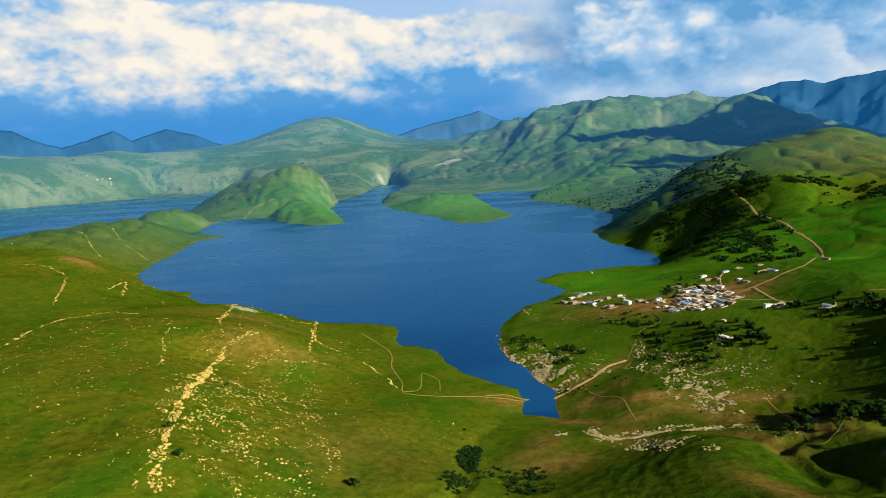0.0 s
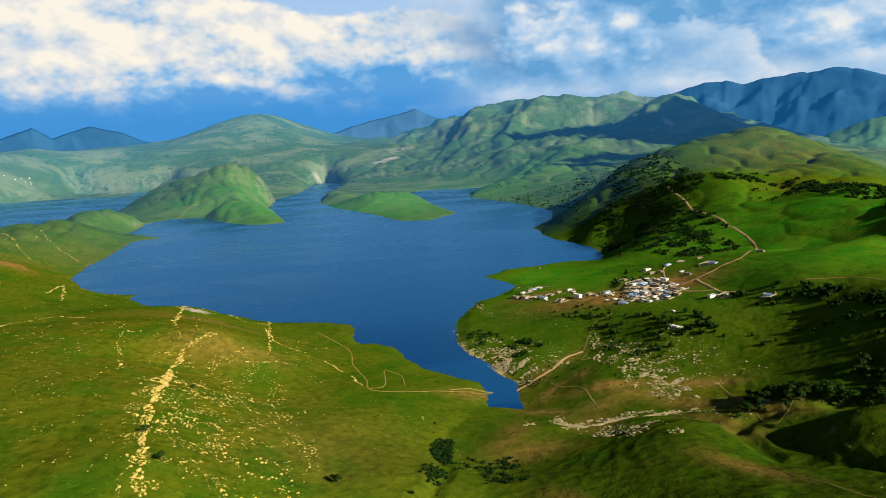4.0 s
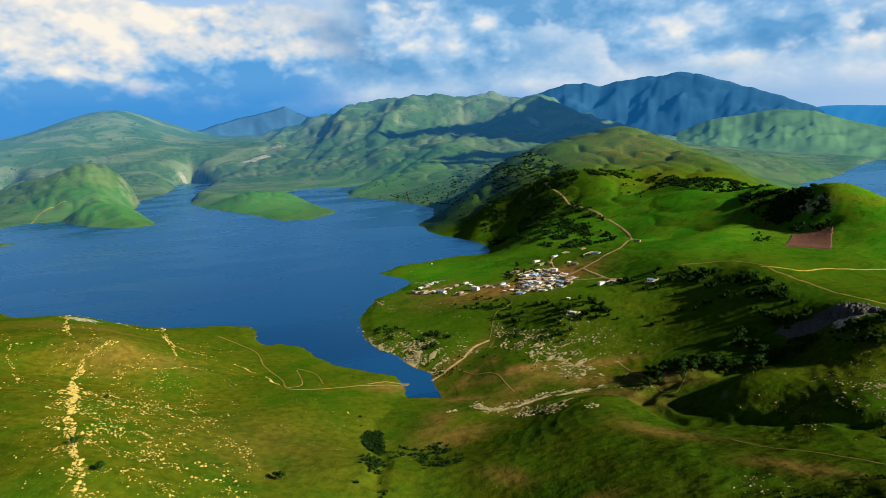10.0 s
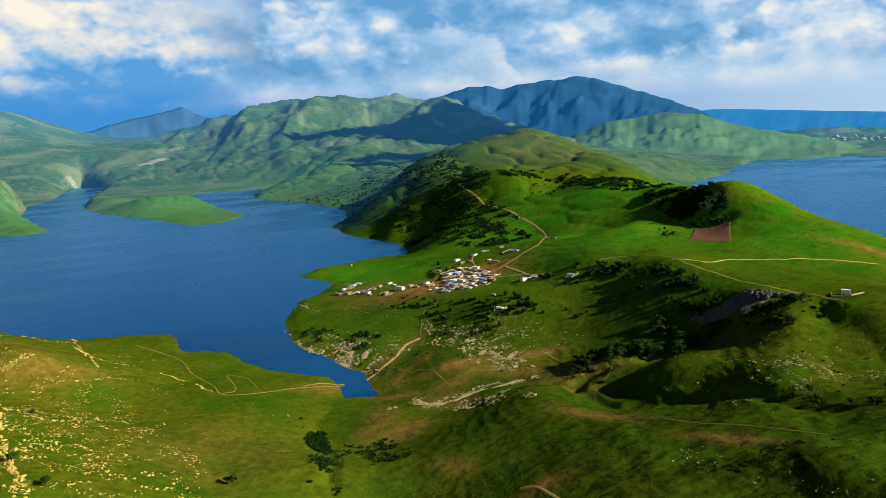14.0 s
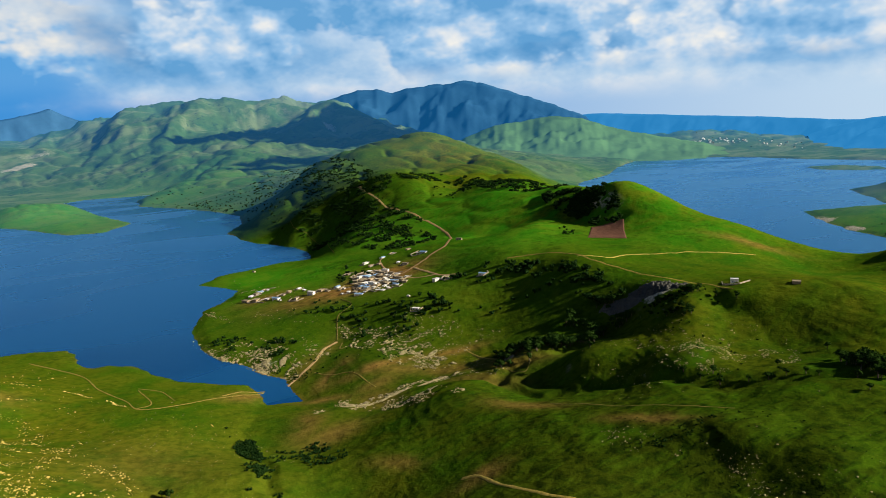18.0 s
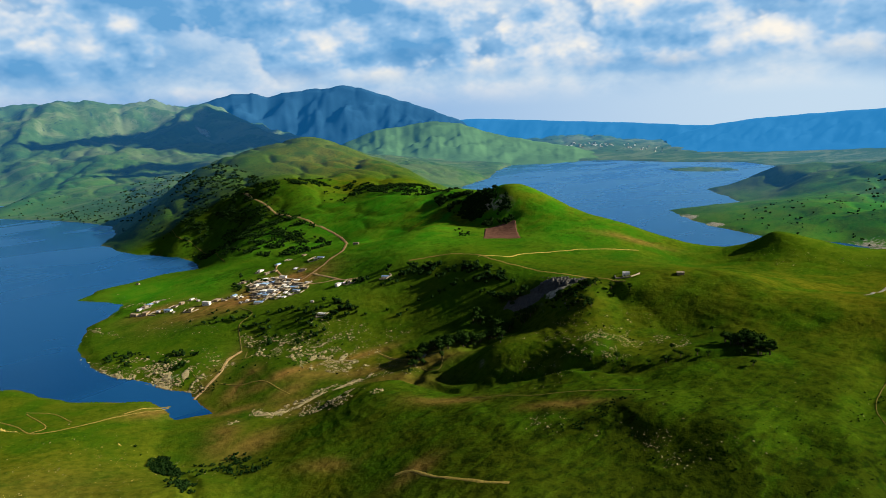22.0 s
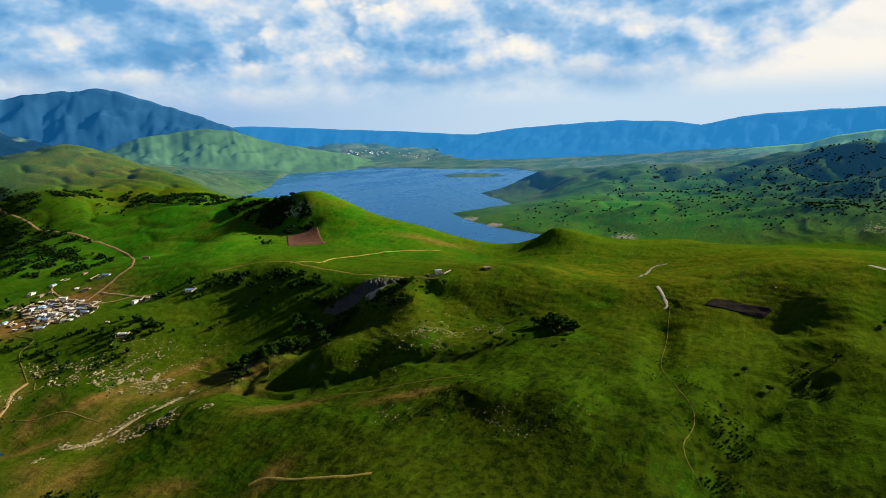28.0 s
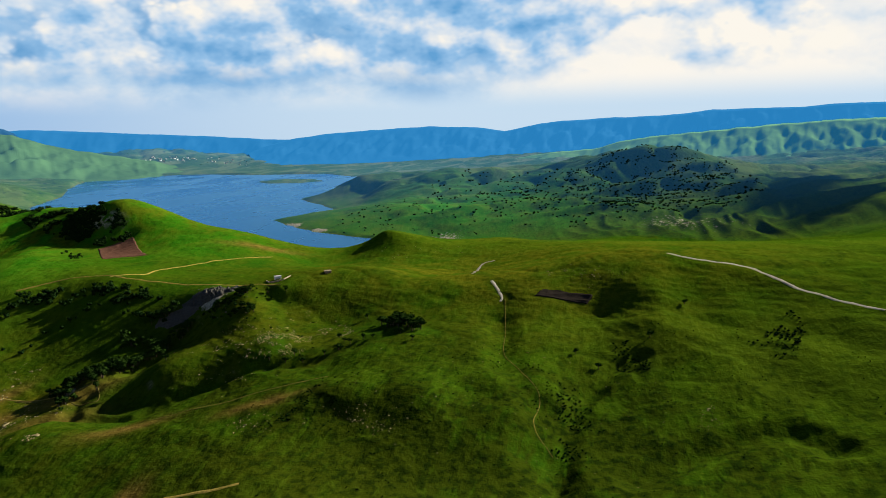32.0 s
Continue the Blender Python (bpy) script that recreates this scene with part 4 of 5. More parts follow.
STONES = [
    (-139, 465, -25, 122, -40, -8, 2600, 0.85),
    (-162, 428, 31, -95, -19, -6, 900, 0.8),
    (-278, 529, -61, 134, -67, -25, 1300, 0.7),
    (-107, 667, 9, -97, -31, -3, 160, 0.8),
    (-17, 487, 1, -50, -21, -1, 90, 0.7),
    (-256, 891, 25, -173, 34, 5, 160, 1.1),
    (-195, 636, 29, 0, 0, -19, 200, 0.9),
    (74, 694, 3, -39, -24, -2, 300, 1.8),
    (98, 639, -1, 30, 18, 1, 380, 1.8),
    (126, 677, 24, -39, -19, -11, 160, 1.0),
    (195, 604, -5, 54, -18, -2, 520, 1.7),
    (200, 520, -14, 23, 12, 7, 460, 1.7),
    (134, 452, 17, -38, 12, 5, 520, 1.3),
    (218, 465, 6, -28, 23, 5, 160, 0.8),
    (280, 281, -5, 19, -12, -3, 260, 0.9),
    (293, 313, -9, -40, -20, 5, 160, 0.7),
    (179, 967, 17, -92, -32, -6, 140, 1.0),
    (162, 778, -20, 40, 16, 8, 120, 0.9),
    (163, 233, -2, 18, 9, 1, 110, 0.7),
    (174, 172, -0, 16, 9, 0, 120, 0.6),
    (444, 40, 13, 27, -17, 8, 140, 0.8),
    (663, 261, -16, 53, 20, 6, 80, 0.8),
    (209, -37, 17, -4, 1, 5, 70, 0.6),
    (364, 377, 24, 27, -12, 10, 90, 1.2),
    (-448, 1016, -68, 229, 39, 12, 130, 1.0),
    (-776, 1453, -9, 156, 78, 5, 130, 1.3),
    (256, 315, -19, -54, -29, 10, 140, 0.6),
    (173, 155, -16, 25, 12, 8, 90, 0.6),
    (140, 478, 52, -13, 3, 7, 620, 1.3),
    (60, 735, 5, -62, 6, 2, 360, 1.4),
    (80, 655, 9, -40, 7, 3, 420, 1.6),
    (98, 895, 14, -52, 7, 3, 200, 1.3),
    (160, 1015, 30, -62, 9, 4, 200, 1.2),
    (110, 660, 26, -30, -18, -10, 520, 1.3),
    (212, 590, 30, -26, 22, 24, 520, 1.2),
    (236, 545, 40, -30, 16, 20, 360, 1.1),
    (318, 268, 18, -22, 14, 12, 420, 0.9),
    (300, 300, 40, -30, 26, 26, 360, 0.7),
    (-60, 470, 60, 20, -20, 110, 420, 0.55),
    (210, 100, 70, 40, -40, 70, 260, 0.5),
]
VILLAGE_CORES = [
    (303, 791, -18, -70, 28, -7, 60, 0.0),
    (197, 892, 20, -57, 20, 7, 24, 0.0),
    (380, 870, 12, 66, 16, -3, 6, 0.0),
    (244, 792, -12, 26, -12, -6, 8, 0.0),
]
TOWN = [
    (3500, 2500, -150, 130, -50, -60, 44, 0.0),
    (3230, 2680, -150, 60, 30, 60, 18, 0.0),
    (3640, 2200, 60, 160, -60, 40, 14, 0.0),
    (-1900, 3930, 93, 30, -7, 22, 7, 0.0),
]


# ---- helpers for things ----
def land(points):
    pts = np.array(points, float).reshape(-1, 2)
    return height(pts[:, 0], pts[:, 1])[0]


def mesh_of(name, bm, mat, flat=True):
    me = bpy.data.meshes.new(name)
    bm.to_mesh(me)
    bm.free()
    me.materials.append(mat)
    if not flat:
        me.polygons.foreach_set("use_smooth", np.ones(len(me.polygons), bool))
    return me


def part(name, bm, mat, parent, label="", flat=True):
    ob = new(name, mesh_of(name, bm, mat, flat))
    ob.parent = parent
    return tagged(ob, label)


def box(bm, x0, y0, z0, x1, y1, z1):
    m = Matrix.Translation(((x0 + x1) / 2, (y0 + y1) / 2, (z0 + z1) / 2)) @ Matrix.Diagonal((x1 - x0, y1 - y0, z1 - z0, 1))
    return bmesh.ops.create_cube(bm, size=1, matrix=m)["verts"]


def raw_mesh(name, verts, faces, mat, smooth_faces=False):
    me = bpy.data.meshes.new(name)
    me.from_pydata(verts, [], faces)
    me.materials.append(mat)
    if smooth_faces:
        me.polygons.foreach_set("use_smooth", np.ones(len(me.polygons), bool))
    return me


# ---- materials of things ----
def plain_material(name, base, dark, size, rough=0.9, gloss=0.2, island=0.0, relief=0.4):
    m, n = material(name)
    pos = n.add("ShaderNodeTexCoord").outputs["Object"]
    big = n.noise(pos, 1 / (size * 5), 4, 0.6)
    fine = n.noise(pos, 1 / size, 5, 0.6)
    col = n.mix(n.step(fine, 0.3, 0.7), dark, base)
    col = n.mix(n.math("MULTIPLY", n.step(big, 0.45, 0.75), 0.45), col, dark)
    chance = n.add("ShaderNodeObjectInfo").outputs["Random"]
    if island:
        chance = n.add("ShaderNodeNewGeometry").outputs["Random Per Island"]
    vary = n.math("ADD", 0.72, n.math("MULTIPLY", chance, 0.56))
    grey = n.add("ShaderNodeCombineColor", {0: vary, 1: vary, 2: vary}).outputs[0]
    col = n.mix(1.0, col, grey, "MULTIPLY")
    finish(n, col, rough, fine, relief, size * 0.3, gloss=gloss)
    return m


LEAF = plain_material("tree_leaves", (0.018, 0.038, 0.006), (0.006, 0.015, 0.002), 0.7, 1.0, 0.0, 1.0)
SHRUB = plain_material("shrub_leaves", (0.011, 0.026, 0.005), (0.003, 0.009, 0.002), 0.9, 1.0, 0.0, 1.0)
BARK = plain_material("bark", (0.075, 0.055, 0.038), (0.035, 0.026, 0.018), 0.3, 0.95, 0.1)
LIMESTONE = plain_material("limestone", (0.25, 0.205, 0.105), (0.11, 0.09, 0.04), 0.5, 0.95, 0.1, 1.0)
GOLD_STONE = plain_material("lichened_limestone", (0.40, 0.29, 0.075), (0.19, 0.14, 0.035), 0.5, 0.95, 0.1, 1.0)
GREY_ROCK = plain_material("grey_rock", (0.070, 0.066, 0.055), (0.020, 0.020, 0.017), 0.8, 0.95, 0.1, 1.0)
DIRT = plain_material("dirt_road", (0.30, 0.20, 0.09), (0.19, 0.125, 0.052), 2.0, 1.0, 0.0)
GRAVEL = plain_material("gravel_road", (0.27, 0.245, 0.20), (0.18, 0.16, 0.12), 1.5, 1.0, 0.0)
TRODDEN = plain_material("trodden_path", (0.13, 0.10, 0.030), (0.060, 0.060, 0.010), 1.6, 1.0, 0.0)
PLOUGHED = plain_material("ploughed_soil", (0.105, 0.052, 0.034), (0.060, 0.030, 0.020), 1.2, 1.0, 0.0)
DARK_PLOT = plain_material("dark_brown_plot", (0.020, 0.016, 0.012), (0.011, 0.009, 0.008), 1.2, 1.0, 0.0)
PALE_TRACK = plain_material("dusty_track", (0.24, 0.17, 0.045), (0.12, 0.10, 0.02), 1.6, 1.0, 0.0)
PLASTER = plain_material("white_plaster", (0.62, 0.56, 0.48), (0.34, 0.30, 0.24), 1.1, 0.9, 0.2)
LIME_WASH = plain_material("lime_wash", (0.62, 0.61, 0.60), (0.46, 0.45, 0.44), 6.0, 0.9, 0.2)
STONE_WALL = plain_material("rubble_masonry", (0.28, 0.22, 0.15), (0.15, 0.12, 0.08), 0.45, 0.95, 0.1)
MUD_WALL = plain_material("mud_plaster", (0.28, 0.20, 0.115), (0.18, 0.13, 0.075), 0.8, 0.95, 0.1)
FLAT_ROOF = plain_material("earth_roof", (0.18, 0.14, 0.09), (0.10, 0.08, 0.05), 0.9, 0.95, 0.1)
PALE_ROOF = plain_material("concrete_roof", (0.40, 0.38, 0.35), (0.20, 0.19, 0.17), 1.0, 0.9, 0.2)
BLUE_ROOF = plain_material("blue_sheet_roof", (0.12, 0.19, 0.28), (0.07, 0.12, 0.18), 0.9, 0.55, 0.4)
WOOD = plain_material("painted_wood", (0.10, 0.14, 0.18), (0.06, 0.08, 0.10), 0.3, 0.7, 0.3)
PANE = plain_material("dark_glass", (0.02, 0.025, 0.03), (0.012, 0.015, 0.02), 0.5, 0.1, 0.5)


# ---- roads and tracks ----
def ribbon(name, label, width, line, mat, lift=0.10, ragged=0.4, category="road"):
    """A worn strip that follows the ground along a smooth line."""
    pts = [Vector((*p, 0)) for p in line]
    full = [2 * pts[0] - pts[1]] + pts + [2 * pts[-1] - pts[-2]]
    centre = []
    for a, b, c, d in zip(full, full[1:], full[2:], full[3:]):
        steps = max(2, int((c - b).length / 3.5))
        for k in range(steps):
            t = k / steps
            centre.append(0.5 * (2 * b + (c - a) * t + (2 * a - 5 * b + 4 * c - d) * t * t + (3 * b - a - 3 * c + d) * t ** 3))
    centre.append(pts[-1])
    rows = []
    for k, p in enumerate(centre):
        way = (centre[min(k + 1, len(centre) - 1)] - centre[max(k - 1, 0)]).normalized()
        side = Vector((-way.y, way.x, 0))
        wob = 1 + ragged * noise.noise(Vector((p.x * 0.11, p.y * 0.11, 3.0)))
        wander = 0.5 * width * ragged * noise.noise(Vector((p.x * 0.05, p.y * 0.05, 9.0)))
        rows.append([p + side * (width * 0.5 * s * wob + wander) for s in (-1, -0.5, 0, 0.5, 1)])
    flat = [q for row in rows for q in row]
    z = land([(q.x, q.y) for q in flat])
    verts = []
    for k, (q, h) in enumerate(zip(flat, z)):
        edge = k % 5 in (0, 4)
        far = math.hypot(q.x - CENTRE[0], q.y - CENTRE[1])
        verts.append((q.x, q.y, max(h, 0.05) + (-0.15 if edge else lift + far * 0.00030 - (0.04 if k % 5 == 2 else 0))))
    faces = [(r * 5 + c, r * 5 + c + 1, r * 5 + 6 + c, r * 5 + 5 + c) for r in range(len(rows) - 1) for c in range(4)]
    return tagged(new(name, raw_mesh(name, verts, faces, mat, True)), label, category, kind="structure")


for k, (width, line) in enumerate(ROADS):
    gravel = k in (1, 5, 6)
    ribbon("road", "pale gravel road over the pasture" if gravel else "tan dirt road winding down to the village", width, line, GRAVEL if gravel else DIRT)
for width, line in TRACKS:
    ribbon("path", "narrow trodden earth path through grass", width if width > 4 else width * 0.6, line, DIRT if width > 4 else TRODDEN, category="path")
for width, line in MEADOW_TRACKS:
    ribbon("path", "faint yellow vehicle track in the meadow", width * 1.1, line, PALE_TRACK, category="path")


def ploughed_field(corners, mat, label):
    a, b, c, d = [Vector((*p, 0)) for p in corners]
    size = 24
    grid = []
    for i in range(size + 1):
        for j in range(size + 1):
            u, v = i / size, j / size
            p = a.lerp(b, u).lerp(d.lerp(c, u), v)
            grid.append((p.x + 1.5 * noise.noise(p * 0.1), p.y + 1.5 * noise.noise(p * 0.1 + Vector((9, 9, 9)))))
    z = land(grid)
    verts = [(x, y, h + (0.65 + 0.08 * (k % 2) if 0 < k % (size + 1) < size and size < k < size * (size + 1) else -0.4)) for k, ((x, y), h) in enumerate(zip(grid, z))]
    s = size + 1
    faces = [(i * s + j, (i + 1) * s + j, (i + 1) * s + j + 1, i * s + j + 1) for i in range(size) for j in range(size)]
    tagged(new("ploughed_field", raw_mesh("ploughed_field", verts, faces, mat)), label, "field", kind="structure")


ploughed_field(FIELD, PLOUGHED, "reddish brown ploughed field amid green pasture")
# a narrow dark brown plot draped on the slope
ploughed_field([(398, 86), (399, 38), (411, 34), (412, 80)], DARK_PLOT, "dark brown plot on the hill pasture")


# ---- trees ----
def leaf_clumps(rng, lobes, count, size):
    """Bent leaf sprays over the lobes of a crown, with dark lumpy cores inside."""
    verts, faces = [], []
    for cx, cy, cz, r in lobes:
        bm = bmesh.new()
        bmesh.ops.create_icosphere(bm, subdivisions=1, radius=r * 0.80)
        base = len(verts)
        for v in bm.verts:
            k = rng.uniform(0.72, 1.18)
            verts.append((cx + v.co.x * k, cy + v.co.y * k, cz + v.co.z * k * 0.9))
        faces += [tuple(base + v.index for v in f.verts) for f in bm.faces]
        bm.free()
    for _ in range(count):
        cx, cy, cz, r = rng.choice(lobes)
        n = Vector((rng.gauss(0, 1), rng.gauss(0, 1), rng.gauss(0.15, 0.9))).normalized()
        p = Vector((cx, cy, cz)) + n * r * rng.uniform(0.72, 1.12)
        u = n.orthogonal().normalized()
        u.rotate(Matrix.Rotation(rng.uniform(0, 6.28), 3, n))
        v = n.cross(u)
        s = size * rng.uniform(0.6, 1.4)
        base = len(verts)
        tip = n * s * rng.uniform(-0.1, 0.45)
        verts += [tuple(p - u * s), tuple(p - v * s * 0.55 + tip), tuple(p + u * s * 0.9), tuple(p + v * s * 0.6 + tip)]
        faces += [(base, base + 1, base + 2), (base, base + 2, base + 3)]
    return verts, faces


def limb(bm, a, b, r0, r1, sides=6):
    way = (b - a).normalized()
    u = way.orthogonal().normalized()
    v = way.cross(u)
    rings = []
    for p, r in ((a, r0), (a.lerp(b, 0.5) + u * r0 * 0.4, (r0 + r1) / 2), (b, r1)):
        rings.append([bm.verts.new(p + (u * math.cos(6.2832 * k / sides) + v * math.sin(6.2832 * k / sides)) * r) for k in range(sides)])
    for low, high in zip(rings, rings[1:]):
        for k in range(sides):
            bm.faces.new((low[k], low[(k + 1) % sides], high[(k + 1) % sides], high[k]))
    bm.faces.new(rings[-1])


def tree(seed, spread):
    """A low broad-crowned hill tree, one metre high in all, scaled where it stands."""
    rng = random.Random(seed)
    top = new("tree")
    bm = bmesh.new()
    lean = Vector((rng.uniform(-0.06, 0.06), rng.uniform(-0.06, 0.06), 0.42))
    limb(bm, Vector((0, 0, -0.06)), lean, 0.055, 0.032, 7)
    lobes = [(lean.x, lean.y, 0.66, 0.27)]
    for k in range(5):
        ang = 6.28 * k / 5 + rng.uniform(-0.5, 0.5)
        out = rng.uniform(0.16, 0.30) * spread
        end = Vector((lean.x + out * math.cos(ang), lean.y + out * math.sin(ang), rng.uniform(0.46, 0.74)))
        limb(bm, lean * rng.uniform(0.7, 1.0), end, 0.026, 0.010, 5)
        lobes.append((end.x, end.y, end.z, rng.uniform(0.15, 0.23)))
    part("trunk", bm, BARK, top)
    verts, faces = leaf_clumps(rng, lobes, 150, 0.075)
    crown = new("crown", raw_mesh("crown", verts, faces, LEAF))
    crown.parent = top
    return top


def scatter(spots, rng, clumps=0.0, spread=1.0):
    """Places inside slanted ovals, thinning outwards, in clumps of the given size: x, y, size."""
    out = []
    for cx, cy, ux, uy, vx, vy, count, size in spots:
        tries = 0
        left = count
        while left > 0 and tries < count * 8:
            tries += 1
            a, r = rng.uniform(0, 6.2832), math.sqrt(rng.random()) * spread
            s, t = r * math.cos(a), r * math.sin(a)
            x, y = cx + s * ux + t * vx, cy + s * uy + t * vy
            if clumps and noise.noise(Vector((x / clumps, y / clumps, 4.2))) + 0.5 * noise.noise(Vector((x / clumps * 2.7, y / clumps * 2.7, 1.2))) < rng.uniform(-0.1, 0.2) + 0.35 * (r / spread - 0.6):
                continue
            left -= 1
            out.append((x, y, size * rng.uniform(0.6, 1.3)))
    return out


rng = random.Random(5)
models = [tree(11, 1.0), tree(12, 1.25), tree(13, 0.85), tree(14, 1.1)]
sites = scatter(GROVES, rng, 22.0, 1.5) + [(x, y, rng.uniform(4.5, 6.5)) for x, y in LONE_TREES]
sites = [s for s in sites if min(math.hypot(s[0] - hx, s[1] - hy) for hx, hy in HOUSE_SITES) > 7]
levels, gaps = height([s[0] for s in sites], [s[1] for s in sites])
sites = [(x, y, z, s) for (x, y, s), z, d in zip(sites, levels, gaps) if d > 3]
sites.sort(key=lambda q: math.hypot(q[0] - CENTRE[0], q[1] - CENTRE[1]))
far_sites, sites = sites[290:], sites[:290]
fresh = list(models)
for k, (x, y, z, s) in enumerate(sites):
    m = Matrix.LocRotScale((x, y, z), Euler((0, 0, rng.uniform(0, 6.28))), (s * rng.uniform(0.9, 1.25), s * rng.uniform(0.9, 1.25), s))
    wide = k % 4 == 1
    ob = copy_thing(models[k % 4], m) if k >= 4 else fresh[k]
    ob.matrix_basis = m
    tagged(ob, "broad dark green hill tree with spreading crown" if wide else "small dark green tree on the hillside", "tree", "trees on the hillside")


def woods(name, spots, label, seed, more=()):
    """Scrub too dense to count: rough lumps with leaf sprays, one mesh."""
    rng = random.Random(seed)
    moulds = []
    for k in range(5):
        lobes = [(0, 0, 0.42, 0.42)] + [(rng.uniform(-0.4, 0.4), rng.uniform(-0.4, 0.4), rng.uniform(0.3, 0.6), rng.uniform(0.22, 0.34)) for _ in range(2)]
        verts, faces = leaf_clumps(rng, lobes, 26, 0.14)
        moulds.append((np.array(verts), faces))
    places = scatter(spots, rng, 26.0, 1.35) + list(more)
    z, d = height([p[0] for p in places], [p[1] for p in places])
    verts, faces, base = [], [], 0
    for (x, y, s), h, gap in zip(places, z, d):
        if gap < 2:
            continue
        shape, tris = rng.choice(moulds)
        a = rng.uniform(0, 6.28)
        c, sn = math.cos(a) * s, math.sin(a) * s
        v = np.stack([x + shape[:, 0] * c - shape[:, 1] * sn, y + shape[:, 0] * sn + shape[:, 1] * c, h - 0.12 * s + shape[:, 2] * s], -1)
        verts.append(v)
        faces += [tuple(base + i for i in f) for f in tris]
        base += len(v)
    return tagged(new(name, raw_mesh(name, np.vstack(verts).tolist(), faces, SHRUB)), label, "bushes", kind="stuff")


woods("scrub_woods", WOODS, "dark green oak scrub on steep slopes", 21, [(x, y, s * 0.9) for x, y, z, s in far_sites])


# ---- stones ----
def stones(name, spots, mat, label, seed, clump=14.0):
    rng = random.Random(seed)
    moulds = []
    for k in range(8):
        bm = bmesh.new()
        bmesh.ops.create_icosphere(bm, subdivisions=1, radius=0.5)
        for v in bm.verts:
            v.co = Vector((v.co.x * rng.uniform(0.6, 1.7), v.co.y * rng.uniform(0.5, 1.2), v.co.z * rng.uniform(0.3, 0.8)))
        moulds.append((np.array([v.co[:] for v in bm.verts]), [tuple(v.index for v in f.verts) for f in bm.faces]))
        bm.free()
    places = [(x + 3 * noise.noise(Vector((x * 0.06, y * 0.06, 0))), y + 3 * noise.noise(Vector((x * 0.06, y * 0.06, 7))), s) for x, y, s in scatter(spots, rng, clump, 1.45 if clump else 1.0)]
    z, d = height([p[0] for p in places], [p[1] for p in places])
    verts, faces, base = [], [], 0
    for (x, y, s), h, gap in zip(places, z, d):
        if gap < -1.5:
            continue
        s *= 0.45 + 1.6 * rng.random() ** 4
        shape, tris = rng.choice(moulds)
        a = rng.uniform(0, 6.28)
        c, sn = math.cos(a) * s, math.sin(a) * s
        verts.append(np.stack([x + shape[:, 0] * c - shape[:, 1] * sn, y + shape[:, 0] * sn + shape[:, 1] * c, h + s * 0.08 + shape[:, 2] * s], -1))
        faces += [tuple(base + i for i in f) for f in tris]
        base += len(shape)
    return tagged(new(name, raw_mesh(name, np.vstack(verts).tolist(), faces, mat)), label, "stones", kind="stuff")


stones("meadow_stones", STONES[:7] + STONES[24:26], GOLD_STONE, "pale yellow limestone rocks strewn over the meadow", 31)
stones("slope_stones", STONES[7:23] + STONES[26:], LIMESTONE, "weathered pale boulders on the slopes", 32)
stones("cliff_rocks", STONES[23:24], GREY_ROCK, "dark grey broken cliff rocks", 33)
for k, (width, line) in enumerate(STONY_LINES):
    run = []
    for (ax, ay), (bx, by) in zip(line, line[1:]):
        run.append(((ax + bx) / 2, (ay + by) / 2, (bx - ax) / 2, (by - ay) / 2, width * 0.6 * (by - ay) / max(1, math.hypot(bx - ax, by - ay)),
                    -width * 0.6 * (bx - ax) / max(1, math.hypot(bx - ax, by - ay)), int((0.6 + 0.8 * width if width > 4 else 0.9) * math.hypot(bx - ax, by - ay)), 1.15))
    stones("rock_outcrop", run, GOLD_STONE, "long weathered limestone outcrop along the meadow crest", 40 + k, 0.0)


def crag(cx, cy, rx, ry, turn, tall, mat, label, seed):
    """A bare face of broken rock standing out of the slope."""
    nu, nv = max(12, int(rx * 2.2)), max(10, int(ry * 2.2))
    c, s = math.cos(radians(turn)), math.sin(radians(turn))
    flat, lift = [], []
    for i in range(nu + 1):
        for j in range(nv + 1):
            u, v = 2 * i / nu - 1, 2 * j / nv - 1
            p = Vector((u * rx, v * ry, seed * 3.7))
            edge = 1 - math.hypot(u, v) ** 1.5 + 0.45 * noise.noise(p * 0.16)
            blocks = 0.5 + 0.5 * noise.cell(Vector((p.x * 0.45 + noise.noise(p * 0.3), p.y * 0.2, seed))) + 0.7 * abs(noise.noise(p * 0.35))
            flat.append((cx + p.x * c - p.y * s, cy + p.x * s + p.y * c))
            lift.append(tall * blocks * min(1.0, 2.5 * edge) if edge > 0 else -1.2)
    w = nv + 1
    faces = [(i * w + j, (i + 1) * w + j, (i + 1) * w + j + 1, i * w + j + 1) for i in range(nu) for j in range(nv)]
    verts = [(x, y, z + k) for (x, y), z, k in zip(flat, land(flat), lift)]
    return tagged(new("crag", raw_mesh("crag", verts, faces, mat)), label, "rock", kind="structure")


crag(373, 388, 30, 11, 120, 2.6, GREY_ROCK, "dark grey broken cliff face above the gully", 1)
crag(350, 412, 20, 8, 120, 1.8, GREY_ROCK, "dark grey broken cliff face above the gully", 2)
for k, (x, y, rx, ry, turn) in enumerate([(214, 524, 10, 3, 30), (196, 548, 10, 3, 40), (108, 640, 9, 4, 60), (96, 655, 8, 4, 50)]):
    crag(x, y, rx, ry, turn, 0.7, LIMESTONE, "weathered pale limestone bank in the slope", 5 + k)


for k, (x, y, rx, ry, turn) in enumerate([(110, 482, 14, 2.6, -35), (142, 474, 16, 2.6, 0), (176, 468, 14, 2.4, -5), (66, 705, 10, 3, 100), (84, 640, 10, 3, 110), (240, 440, 7, 4, 20)]):
    crag(x, y, rx, ry, turn, 1.1, LIMESTONE, "weathered pale limestone bank in the slope", 40 + k)


